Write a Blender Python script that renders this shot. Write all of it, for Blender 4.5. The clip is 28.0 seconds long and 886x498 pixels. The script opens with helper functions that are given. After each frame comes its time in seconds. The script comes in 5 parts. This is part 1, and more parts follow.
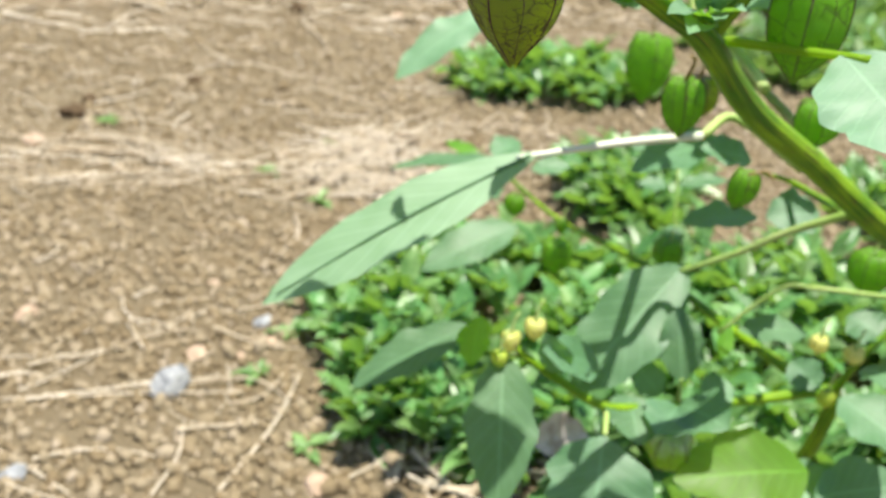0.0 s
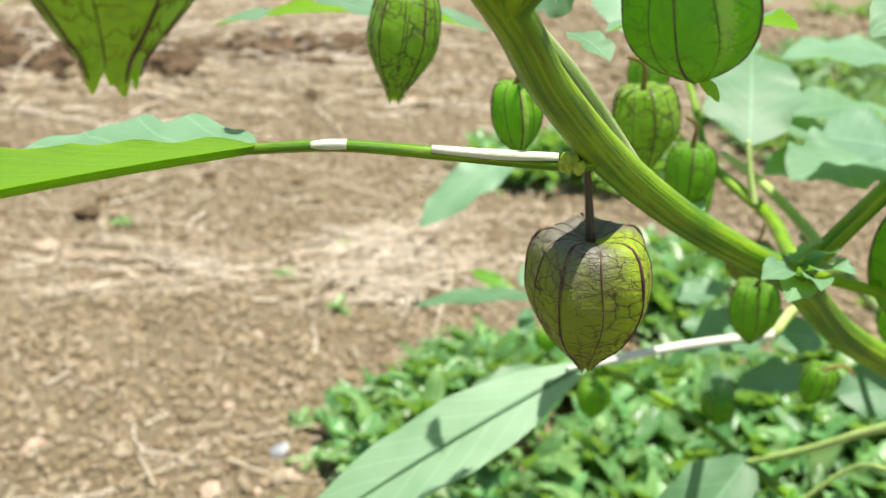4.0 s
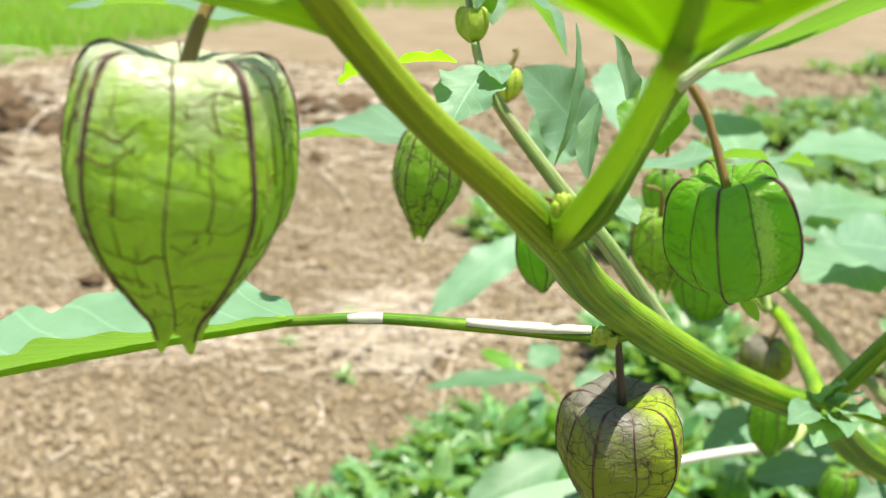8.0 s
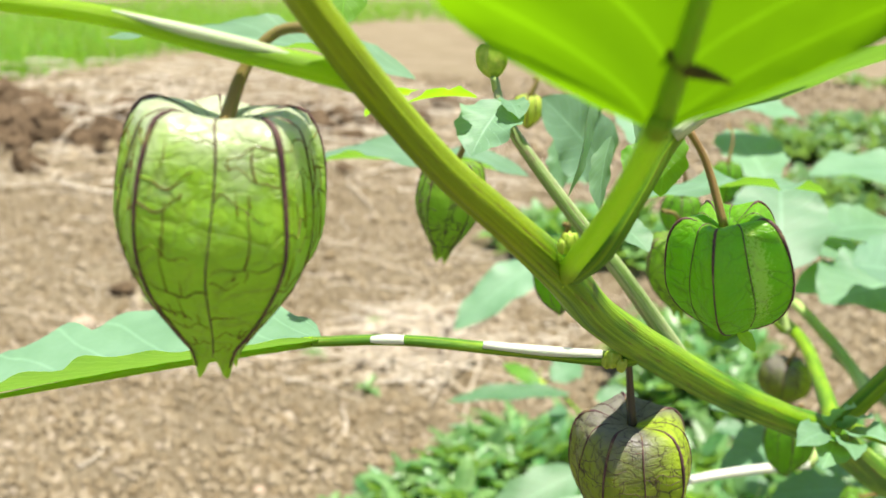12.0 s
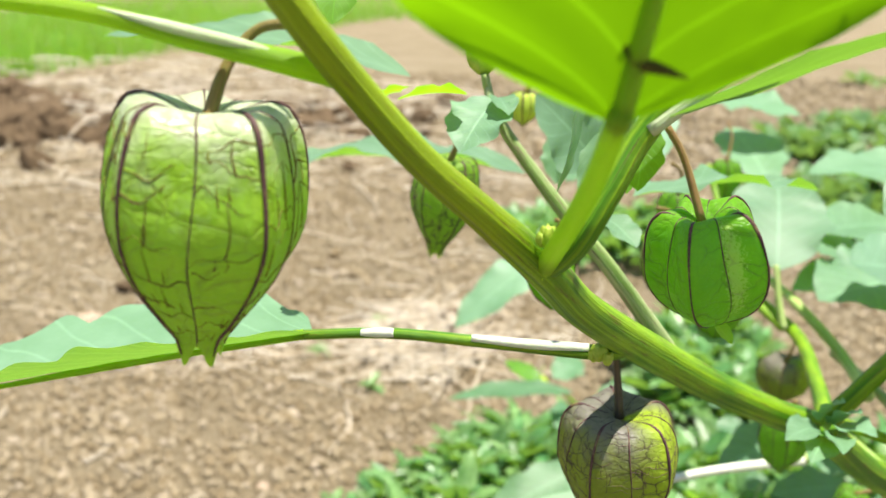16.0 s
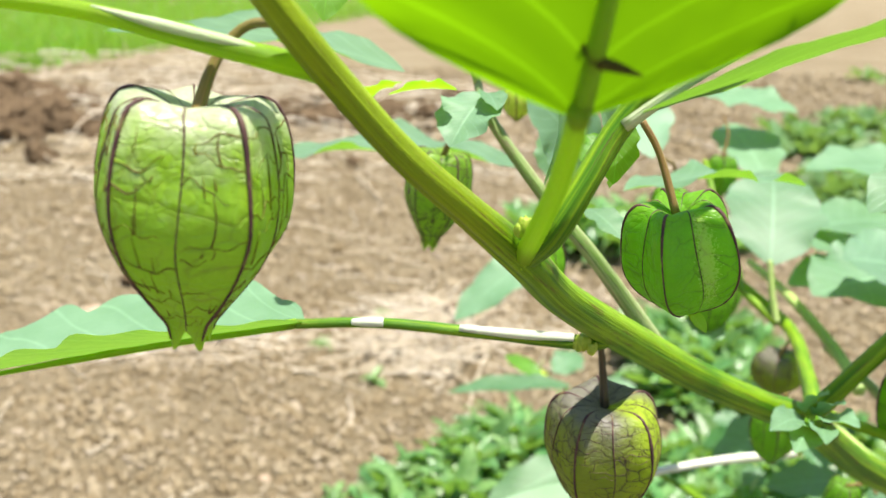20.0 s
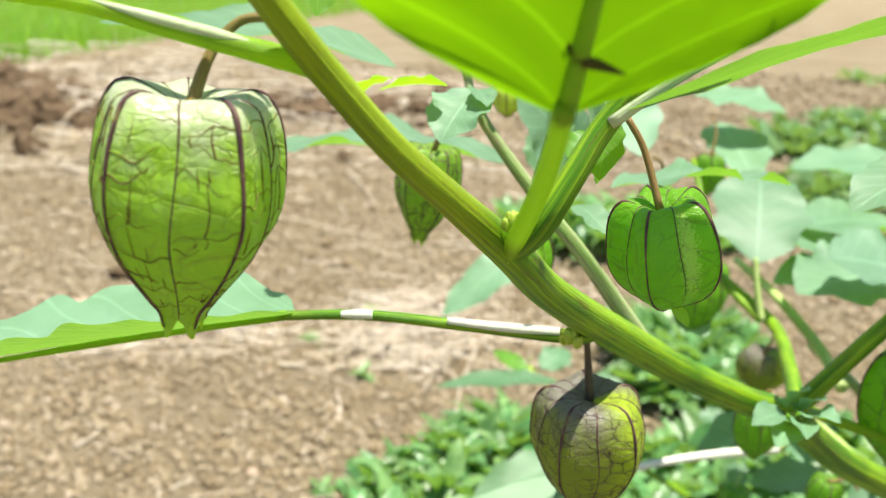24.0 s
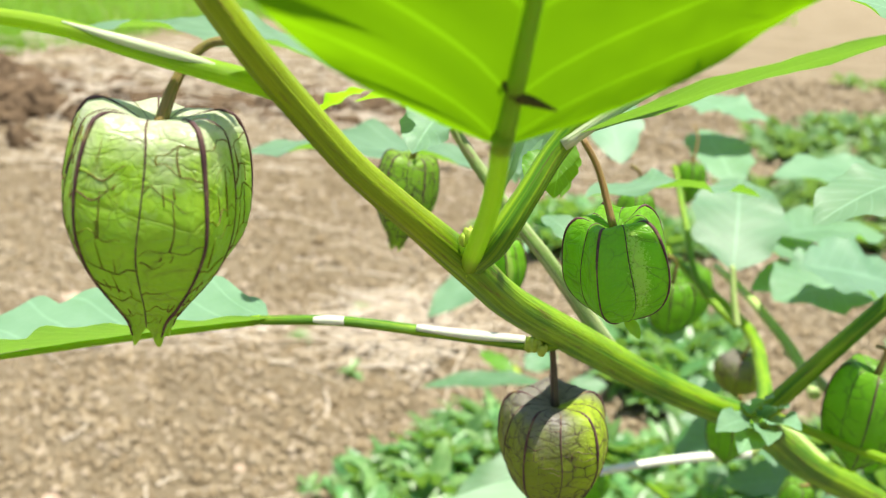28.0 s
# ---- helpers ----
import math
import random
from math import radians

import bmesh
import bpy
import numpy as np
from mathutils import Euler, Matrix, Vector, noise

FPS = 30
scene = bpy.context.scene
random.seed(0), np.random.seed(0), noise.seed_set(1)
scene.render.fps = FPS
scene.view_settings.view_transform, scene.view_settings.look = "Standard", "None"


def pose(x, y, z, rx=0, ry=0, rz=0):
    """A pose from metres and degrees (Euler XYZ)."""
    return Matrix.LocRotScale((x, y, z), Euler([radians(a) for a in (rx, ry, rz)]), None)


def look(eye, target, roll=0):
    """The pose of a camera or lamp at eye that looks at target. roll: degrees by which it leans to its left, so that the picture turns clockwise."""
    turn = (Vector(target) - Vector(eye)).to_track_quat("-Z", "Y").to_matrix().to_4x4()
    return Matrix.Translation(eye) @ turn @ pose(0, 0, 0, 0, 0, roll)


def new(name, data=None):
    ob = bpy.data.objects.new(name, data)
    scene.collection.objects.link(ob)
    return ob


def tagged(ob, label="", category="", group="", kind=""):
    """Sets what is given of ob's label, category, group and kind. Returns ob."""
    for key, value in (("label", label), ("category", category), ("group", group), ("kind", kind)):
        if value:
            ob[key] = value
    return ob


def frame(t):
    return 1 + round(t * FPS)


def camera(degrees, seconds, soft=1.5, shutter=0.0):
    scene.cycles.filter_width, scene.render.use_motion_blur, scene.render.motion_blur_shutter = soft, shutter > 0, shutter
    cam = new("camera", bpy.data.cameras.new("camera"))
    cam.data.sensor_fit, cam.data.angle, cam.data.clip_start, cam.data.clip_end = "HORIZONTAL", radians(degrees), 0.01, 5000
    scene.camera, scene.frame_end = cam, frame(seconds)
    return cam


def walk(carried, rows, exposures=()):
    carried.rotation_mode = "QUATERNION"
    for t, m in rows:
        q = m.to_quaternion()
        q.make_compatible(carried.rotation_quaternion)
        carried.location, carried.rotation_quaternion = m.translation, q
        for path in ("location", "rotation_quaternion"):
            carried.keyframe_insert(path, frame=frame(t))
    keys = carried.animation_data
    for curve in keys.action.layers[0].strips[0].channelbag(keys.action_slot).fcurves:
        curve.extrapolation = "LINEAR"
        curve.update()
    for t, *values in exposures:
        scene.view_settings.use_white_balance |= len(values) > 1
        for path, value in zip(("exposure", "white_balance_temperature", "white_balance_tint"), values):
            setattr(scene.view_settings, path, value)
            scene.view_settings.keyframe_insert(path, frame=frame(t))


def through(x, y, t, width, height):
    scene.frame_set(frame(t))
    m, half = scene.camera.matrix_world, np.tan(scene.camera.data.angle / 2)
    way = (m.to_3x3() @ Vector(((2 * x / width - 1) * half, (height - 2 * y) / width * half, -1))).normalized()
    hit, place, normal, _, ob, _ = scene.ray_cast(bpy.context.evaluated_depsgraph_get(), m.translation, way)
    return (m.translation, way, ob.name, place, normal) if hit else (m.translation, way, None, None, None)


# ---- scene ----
cam = camera(54.0, 28.0, 1.1)
# seconds, eye, target, roll
PATH = [
    (0, (0.0077, 0.0272, 0.4650), (0.0026, 1.3820, -0.1789), 2.45),
    (0.5, (0.0085, 0.0525, 0.4725), (-0.0132, 1.4172, -0.1498), 1.83),
    (1, (0.0012, 0.0543, 0.4848), (-0.0184, 1.4286, -0.1162), 1.53),
    (1.5, (-0.0001, 0.0670, 0.4878), (-0.0275, 1.4480, -0.0969), 1.39),
    (2, (-0.0018, 0.0722, 0.4939), (-0.0285, 1.4583, -0.0791), 1.29),
    (2.5, (-0.0024, 0.0754, 0.4978), (-0.0294, 1.4637, -0.0696), 1.02),
    (4.5, (-0.0037, 0.0865, 0.5032), (-0.0389, 1.4886, -0.0287), 0.71),
    (5, (-0.0089, 0.0895, 0.5084), (-0.0366, 1.4968, -0.0099), 1.27),
    (5.5, (-0.0090, 0.0906, 0.5084), (-0.0409, 1.5005, -0.0028), 1.02),
    (6, (-0.0095, 0.0917, 0.5103), (-0.0389, 1.5044, 0.0067), 0.89),
    (6.5, (-0.0088, 0.0945, 0.5117), (-0.0378, 1.5102, 0.0168), 0.91),
    (7, (-0.0082, 0.0927, 0.5152), (-0.0386, 1.5123, 0.0316), 0.84),
    (7.5, (-0.0085, 0.0914, 0.5176), (-0.0423, 1.5148, 0.0458), 0.66),
    (8, (-0.0092, 0.0879, 0.5211), (-0.0476, 1.5156, 0.0626), 0.42),
    (8.5, (-0.0089, 0.0851, 0.5233), (-0.0558, 1.5169, 0.0786), 0.26),
    (9, (-0.0084, 0.0825, 0.5244), (-0.0619, 1.5149, 0.0825), 0.26),
    (9.5, (-0.0086, 0.0814, 0.5251), (-0.0767, 1.5137, 0.0850), 0.09),
    (10, (-0.0103, 0.0806, 0.5250), (-0.0799, 1.5126, 0.0840), 0.50),
    (10.5, (-0.0088, 0.0799, 0.5271), (-0.0837, 1.5149, 0.0967), -0.11),
    (11, (-0.0090, 0.0812, 0.5277), (-0.0856, 1.5136, 0.0893), 0.38),
    (11.5, (-0.0085, 0.0806, 0.5271), (-0.0847, 1.5133, 0.0896), 0.41),
    (12, (-0.0077, 0.0807, 0.5264), (-0.0909, 1.5121, 0.0856), 0.43),
    (12.5, (-0.0071, 0.0801, 0.5265), (-0.0921, 1.5123, 0.0889), 0.32),
    (14.5, (-0.0059, 0.0796, 0.5263), (-0.0965, 1.5110, 0.0869), 0.41),
    (15, (-0.0055, 0.0794, 0.5260), (-0.0958, 1.5101, 0.0846), 0.50),
    (15.5, (-0.0049, 0.0786, 0.5261), (-0.0968, 1.5090, 0.0840), 0.42),
    (16, (-0.0043, 0.0785, 0.5264), (-0.0986, 1.5083, 0.0829), 0.45),
    (16.5, (-0.0034, 0.0780, 0.5278), (-0.0994, 1.5071, 0.0821), 0.43),
    (17, (-0.0032, 0.0770, 0.5272), (-0.0999, 1.5058, 0.0806), 0.44),
    (17.5, (-0.0024, 0.0756, 0.5284), (-0.1017, 1.5040, 0.0814), 0.61),
    (18, (-0.0019, 0.0750, 0.5298), (-0.1007, 1.5033, 0.0824), 0.78),
    (18.5, (-0.0005, 0.0744, 0.5295), (-0.0994, 1.5025, 0.0815), 0.80),
    (19, (0.0003, 0.0744, 0.5287), (-0.1014, 1.5020, 0.0796), 0.60),
    (19.5, (0.0002, 0.0748, 0.5273), (-0.1044, 1.5013, 0.0754), 0.61),
    (20, (-0.0010, 0.0746, 0.5270), (-0.1029, 1.5015, 0.0758), 0.60),
    (20.5, (-0.0007, 0.0745, 0.5274), (-0.1023, 1.5016, 0.0769), 0.91),
    (21, (-0.0007, 0.0739, 0.5272), (-0.1006, 1.5005, 0.0746), 0.84),
    (21.5, (-0.0010, 0.0738, 0.5270), (-0.0987, 1.4995, 0.0711), 1.00),
    (23.5, (-0.0016, 0.0725, 0.5270), (-0.0877, 1.4981, 0.0684), 1.34),
    (24, (-0.0007, 0.0723, 0.5273), (-0.0846, 1.4984, 0.0699), 1.40),
    (24.5, (0.0004, 0.0723, 0.5278), (-0.0829, 1.4980, 0.0689), 1.52),
    (25, (0.0010, 0.0722, 0.5278), (-0.0825, 1.4984, 0.0706), 1.56),
    (25.5, (0.0005, 0.0725, 0.5278), (-0.0831, 1.4987, 0.0706), 1.66),
    (26, (0.0003, 0.0729, 0.5284), (-0.0829, 1.4991, 0.0713), 1.66),
    (26.5, (0.0005, 0.0727, 0.5289), (-0.0827, 1.4985, 0.0703), 1.76),
    (27, (0.0004, 0.0723, 0.5289), (-0.0818, 1.4978, 0.0695), 1.91),
    (27.5, (0.0012, 0.0711, 0.5294), (-0.0779, 1.4969, 0.0701), 2.08),
    (28, (0.0042, 0.0684, 0.5311), (-0.0687, 1.4942, 0.0710), 2.32),
]
walk(cam, [(t, look(e, g, r)) for t, e, g, r in PATH], [(0.0, 0.76), (2.5, 0.76), (5.0, 0.82), (7.0, 0.93), (28.0, 0.93)])
cam.data.dof.use_dof = True
cam.data.dof.focus_distance = 0.135
cam.data.dof.aperture_fstop = 27.0

# ---- light ----
SUN_TO = Vector((0.15, -0.05, 0.985)).normalized()
world = bpy.data.worlds.new("world")
scene.world = world
world.use_nodes = True
wn = world.node_tree.nodes
sky = wn.new("ShaderNodeTexSky")
sky.sky_type, sky.sun_disc = "NISHITA", False
sky.sun_elevation = math.asin(SUN_TO.z)
sky.sun_rotation = math.atan2(SUN_TO.x, SUN_TO.y)
wn["Background"].inputs["Strength"].default_value = 0.09
world.node_tree.links.new(sky.outputs[0], wn["Background"].inputs["Color"])
sun = new("sun", bpy.data.lights.new("sun", "SUN"))
sun.data.energy, sun.data.angle, sun.data.color = 5.4, radians(0.6), (1.0, 0.95, 0.86)
sun.matrix_world = look(SUN_TO * 20, (0, 0, 0))


# ---- materials ----
class Mat:
    """A small builder of node materials."""

    def __init__(self, name):
        self.m = bpy.data.materials.new(name)
        self.m.use_nodes = True
        self.nt = self.m.node_tree
        self.n = self.nt.nodes
        self.bsdf = self.n["Principled BSDF"]
        self.out = self.n["Material Output"]

    def node(self, kind, **props):
        nd = self.n.new(kind)
        for k, v in props.items():
            if k in nd.inputs:
                nd.inputs[k].default_value = v
        return nd

    def link(self, a, b):
        self.nt.links.new(a, b)

    def coords(self, which="Object", scale=(1, 1, 1)):
        tc = self.n.new("ShaderNodeTexCoord")
        mp = self.n.new("ShaderNodeMapping")
        mp.inputs["Scale"].default_value = scale
        self.link(tc.outputs[which], mp.inputs["Vector"])
        return mp.outputs["Vector"]

    def noise(self, vec, scale, detail=4.0, rough=0.6):
        nd = self.n.new("ShaderNodeTexNoise")
        nd.inputs["Scale"].default_value = scale
        nd.inputs["Detail"].default_value = detail
        nd.inputs["Roughness"].default_value = rough
        self.link(vec, nd.inputs["Vector"])
        return nd.outputs["Fac"]

    def ramp(self, fac, stops):
        nd = self.n.new("ShaderNodeValToRGB")
        el = nd.color_ramp.elements
        while len(el) < len(stops):
            el.new(0.5)
        for e, (p, c) in zip(el, stops):
            e.position, e.color = p, (*c, 1) if len(c) == 3 else c
        self.link(fac, nd.inputs["Fac"])
        return nd.outputs["Color"]

    def math(self, op, a, b=0.0, clamp=False):
        nd = self.n.new("ShaderNodeMath")
        nd.operation, nd.use_clamp = op, clamp
        for i, v in enumerate((a, b)):
            if isinstance(v, (int, float)):
                nd.inputs[i].default_value = v
            else:
                self.link(v, nd.inputs[i])
        return nd.outputs[0]

    def mix(self, fac, a, b, blend="MIX"):
        nd = self.n.new("ShaderNodeMix")
        nd.data_type, nd.blend_type = "RGBA", blend
        for i, v in ((0, fac), (6, a), (7, b)):
            if isinstance(v, (int, float)):
                nd.inputs[i].default_value = v
            elif isinstance(v, tuple):
                nd.inputs[i].default_value = (*v, 1)
            else:
                self.link(v, nd.inputs[i])
        return nd.outputs[2]

    def bump(self, height, strength, distance):
        nd = self.n.new("ShaderNodeBump")
        nd.inputs["Strength"].default_value = strength
        nd.inputs["Distance"].default_value = distance
        self.link(height, nd.inputs["Height"])
        self.link(nd.outputs[0], self.bsdf.inputs["Normal"])
        return nd.outputs[0]

    def finish(self, color, rough=0.6, spec=0.5):
        if isinstance(color, tuple):
            self.bsdf.inputs["Base Color"].default_value = (*color, 1)
        else:
            self.link(color, self.bsdf.inputs["Base Color"])
        if isinstance(rough, (int, float)):
            self.bsdf.inputs["Roughness"].default_value = rough
        else:
            self.link(rough, self.bsdf.inputs["Roughness"])
        self.bsdf.inputs["Specular IOR Level"].default_value = spec
        return self.m

    def translucent(self, color, share):
        tr = self.n.new("ShaderNodeBsdfTranslucent")
        if isinstance(color, tuple):
            tr.inputs["Color"].default_value = (*color, 1)
        else:
            self.link(color, tr.inputs["Color"])
        ms = self.n.new("ShaderNodeMixShader")
        ms.inputs[0].default_value = share
        self.link(self.bsdf.outputs[0], ms.inputs[1])
        self.link(tr.outputs[0], ms.inputs[2])
        self.link(ms.outputs[0], self.out.inputs["Surface"])


def random_value(k):
    return k.n.new("ShaderNodeObjectInfo").outputs["Random"]


def leaf_material(name, dark, light, through, share=0.4, rough=0.42, veins=0.5, island=False, spec=0.5, clear=1.25):
    """Leaf blade: uv.x runs from stalk to tip, uv.y across with the midrib at 0.5."""
    k = Mat(name)
    uv = k.n.new("ShaderNodeTexCoord").outputs["UV"]
    sep = k.n.new("ShaderNodeSeparateXYZ")
    k.link(uv, sep.inputs[0])
    u, v = sep.outputs[0], sep.outputs[1]
    side = k.math("ABSOLUTE", k.math("SUBTRACT", v, 0.5))
    # midrib, and side veins that sweep towards the tip
    mid = k.math("SUBTRACT", 1.0, k.math("MULTIPLY", side, 34.0), True)
    sweep = k.math("SUBTRACT", k.math("MULTIPLY", u, 8.5), k.math("MULTIPLY", side, 4.2))
    wave = k.math("ABSOLUTE", k.math("SUBTRACT", k.math("FRACT", sweep), 0.5))
    vein = k.math("SUBTRACT", 1.0, k.math("MULTIPLY", wave, 16.0), True)
    vein = k.math("MULTIPLY", k.math("MAXIMUM", mid, k.math("MULTIPLY", vein, 0.7)), veins)
    obj = k.coords("Object")
    big, fine = k.noise(obj, 55.0, 3.0), k.noise(obj, 900.0, 3.0)
    base = k.ramp(big, [(0.3, dark), (0.7, light)])
    rnd = k.n.new("ShaderNodeNewGeometry").outputs["Random Per Island"] if island else random_value(k)
    hsv = k.n.new("ShaderNodeHueSaturation")
    k.link(base, hsv.inputs["Color"])
    k.link(k.math("ADD", 0.65 if island else 0.8, k.math("MULTIPLY", rnd, 0.75 if island else 0.4)), hsv.inputs["Value"])
    k.link(k.math("ADD", 0.46 if island else 0.485, k.math("MULTIPLY", k.math("FRACT", k.math("MULTIPLY", rnd, 7.3)), 0.06 if island else 0.03)), hsv.inputs["Hue"])
    col = k.mix(vein, hsv.outputs[0], tuple(min(1, c * 2.2 + 0.03) for c in light))
    col = k.mix(k.math("MULTIPLY", fine, 0.25), col, tuple(c * 0.6 for c in dark))
    height = k.math("SUBTRACT", k.math("MULTIPLY", fine, 0.35), vein)
    k.bump(height, 0.5, 0.0004)
    k.finish(col, k.math("ADD", rough - 0.08, k.math("MULTIPLY", big, 0.2)), spec)
    thr = k.mix(k.math("MULTIPLY", vein, 0.8), through, tuple(min(1, c * clear) for c in through))
    thr = k.mix(k.math("MULTIPLY", big, 0.4), thr, tuple(c * 0.5 for c in through))
    k.translucent(thr, share)
    return k.m


PALELEAF = leaf_material("pale_leaf_blade", (0.22, 0.40, 0.22), (0.31, 0.50, 0.31), (0.34, 0.66, 0.05), 0.3, 0.5, 0.3)
LEAF = leaf_material("leaf_blade", (0.14, 0.27, 0.15), (0.21, 0.365, 0.225), (0.28, 0.60, 0.02), 0.35, 0.5, 0.3)
LOWLEAF = leaf_material("low_leaf_blade", (0.085, 0.20, 0.085), (0.15, 0.29, 0.155), (0.22, 0.50, 0.03), 0.35, 0.48, 0.35)
YOUNG = leaf_material("young_leaf", (0.10, 0.27, 0.04), (0.17, 0.40, 0.05), (0.40, 0.80, 0.01), 0.6)
BRIGHT = leaf_material("backlit_leaf", (0.06, 0.20, 0.01), (0.10, 0.30, 0.015), (0.215, 0.445, 0.002), 0.82, 0.7, 0.9, False, 0.15, 1.9)
WEED = leaf_material("weed_leaf", (0.036, 0.135, 0.033), (0.21, 0.40, 0.14), (0.38, 0.68, 0.07), 0.3, 0.33, 0.3, True)
FARWEED = leaf_material("far_weed_leaf", (0.07, 0.18, 0.05), (0.14, 0.28, 0.09), (0.30, 0.5, 0.08), 0.35, 0.5, 0.1, True)
GRASS = leaf_material("grass_blade", (0.10, 0.27, 0.02), (0.20, 0.46, 0.04), (0.45, 0.82, 0.04), 0.4, 0.5, 0.1, True)


def stem_material(name, green, yellow, streak, amount, glow=None, node=None):
    """Ribbed stem: uv.x runs round it, uv.y along it. node: the place along it up to which it is young and yellower."""
    k = Mat(name)
    uv = k.coords("UV", (1, 1, 1))
    stripes = k.noise(k.coords("UV", (13.0, 0.22, 1)), 1.6, 4.0, 0.65)
    broad = k.noise(k.coords("UV", (1.5, 0.6, 1)), 1.3, 2.0, 0.5)
    col = k.ramp(k.math("ADD", k.math("MULTIPLY", stripes, 0.6), k.math("MULTIPLY", broad, 0.4)), [(0.43, green), (0.57, yellow)])
    if node:
        sep = k.n.new("ShaderNodeSeparateXYZ")
        k.link(uv, sep.inputs[0])
        young = k.math("MULTIPLY", k.ramp(k.math("DIVIDE", sep.outputs[1], node), [(0.86, (1, 1, 1)), (1.0, (0, 0, 0))]), 0.42)
        col = k.mix(young, col, (0.34, 0.38, 0.008))
    dashes = k.noise(k.coords("UV", (16.0, 1.2, 1)), 1.5, 4.0, 0.7)
    fac = k.math("MULTIPLY", k.ramp(dashes, [(0.56, (0, 0, 0)), (0.66, (1, 1, 1))]), amount)
    col = k.mix(fac, col, streak)
    fine = k.noise(k.coords("Object"), 1500.0, 2.0)
    k.bump(k.math("ADD", stripes, k.math("MULTIPLY", fine, 0.25)), 0.5, 0.0008)
    k.finish(col, 0.46, 0.28)
    k.bsdf.inputs["Subsurface Weight"].default_value = 0.15
    k.bsdf.inputs["Subsurface Radius"].default_value = (0.002, 0.003, 0.001)
    k.bsdf.inputs["Subsurface Scale"].default_value = 0.5
    if glow:
        k.translucent(glow, 0.5)
    return k.m


STEM = stem_material("green_stem", (0.055, 0.17, 0.003), (0.22, 0.37, 0.007), (0.10, 0.05, 0.02), 0.7)
MAINSTEM = stem_material("green_main_stem", (0.045, 0.15, 0.003), (0.20, 0.35, 0.006), (0.11, 0.05, 0.02), 0.7, None, 2.0)
PALE = stem_material("pale_stalk", (0.22, 0.38, 0.06), (0.48, 0.56, 0.22), (0.25, 0.12, 0.12), 0.2)
STALK = stem_material("striped_stalk", (0.12, 0.26, 0.03), (0.40, 0.50, 0.20), (0.10, 0.05, 0.05), 0.6)
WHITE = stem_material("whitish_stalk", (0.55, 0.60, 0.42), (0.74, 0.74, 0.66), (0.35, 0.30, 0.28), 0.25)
FRESH = stem_material("fresh_stalk", (0.22, 0.42, 0.015), (0.38, 0.56, 0.04), (0.24, 0.34, 0.03), 0.15, (0.52, 0.74, 0.03))
# whitish green of one stalk, and of the highlight added along the upper one
PALE_LIT = stem_material("pale_lit_stalk", (0.42, 0.52, 0.26), (0.58, 0.62, 0.42), (0.30, 0.30, 0.18), 0.2)
BROWN = stem_material("brown_fruit_stalk", (0.20, 0.17, 0.04), (0.30, 0.18, 0.07), (0.10, 0.04, 0.03), 0.6)
DARKSTALK = stem_material("dark_fruit_stalk", (0.06, 0.05, 0.03), (0.10, 0.07, 0.04), (0.03, 0.02, 0.02), 0.5)
PURPLE = stem_material("purple_striped_stem", (0.15, 0.26, 0.05), (0.40, 0.45, 0.22), (0.17, 0.06, 0.08), 1.0)


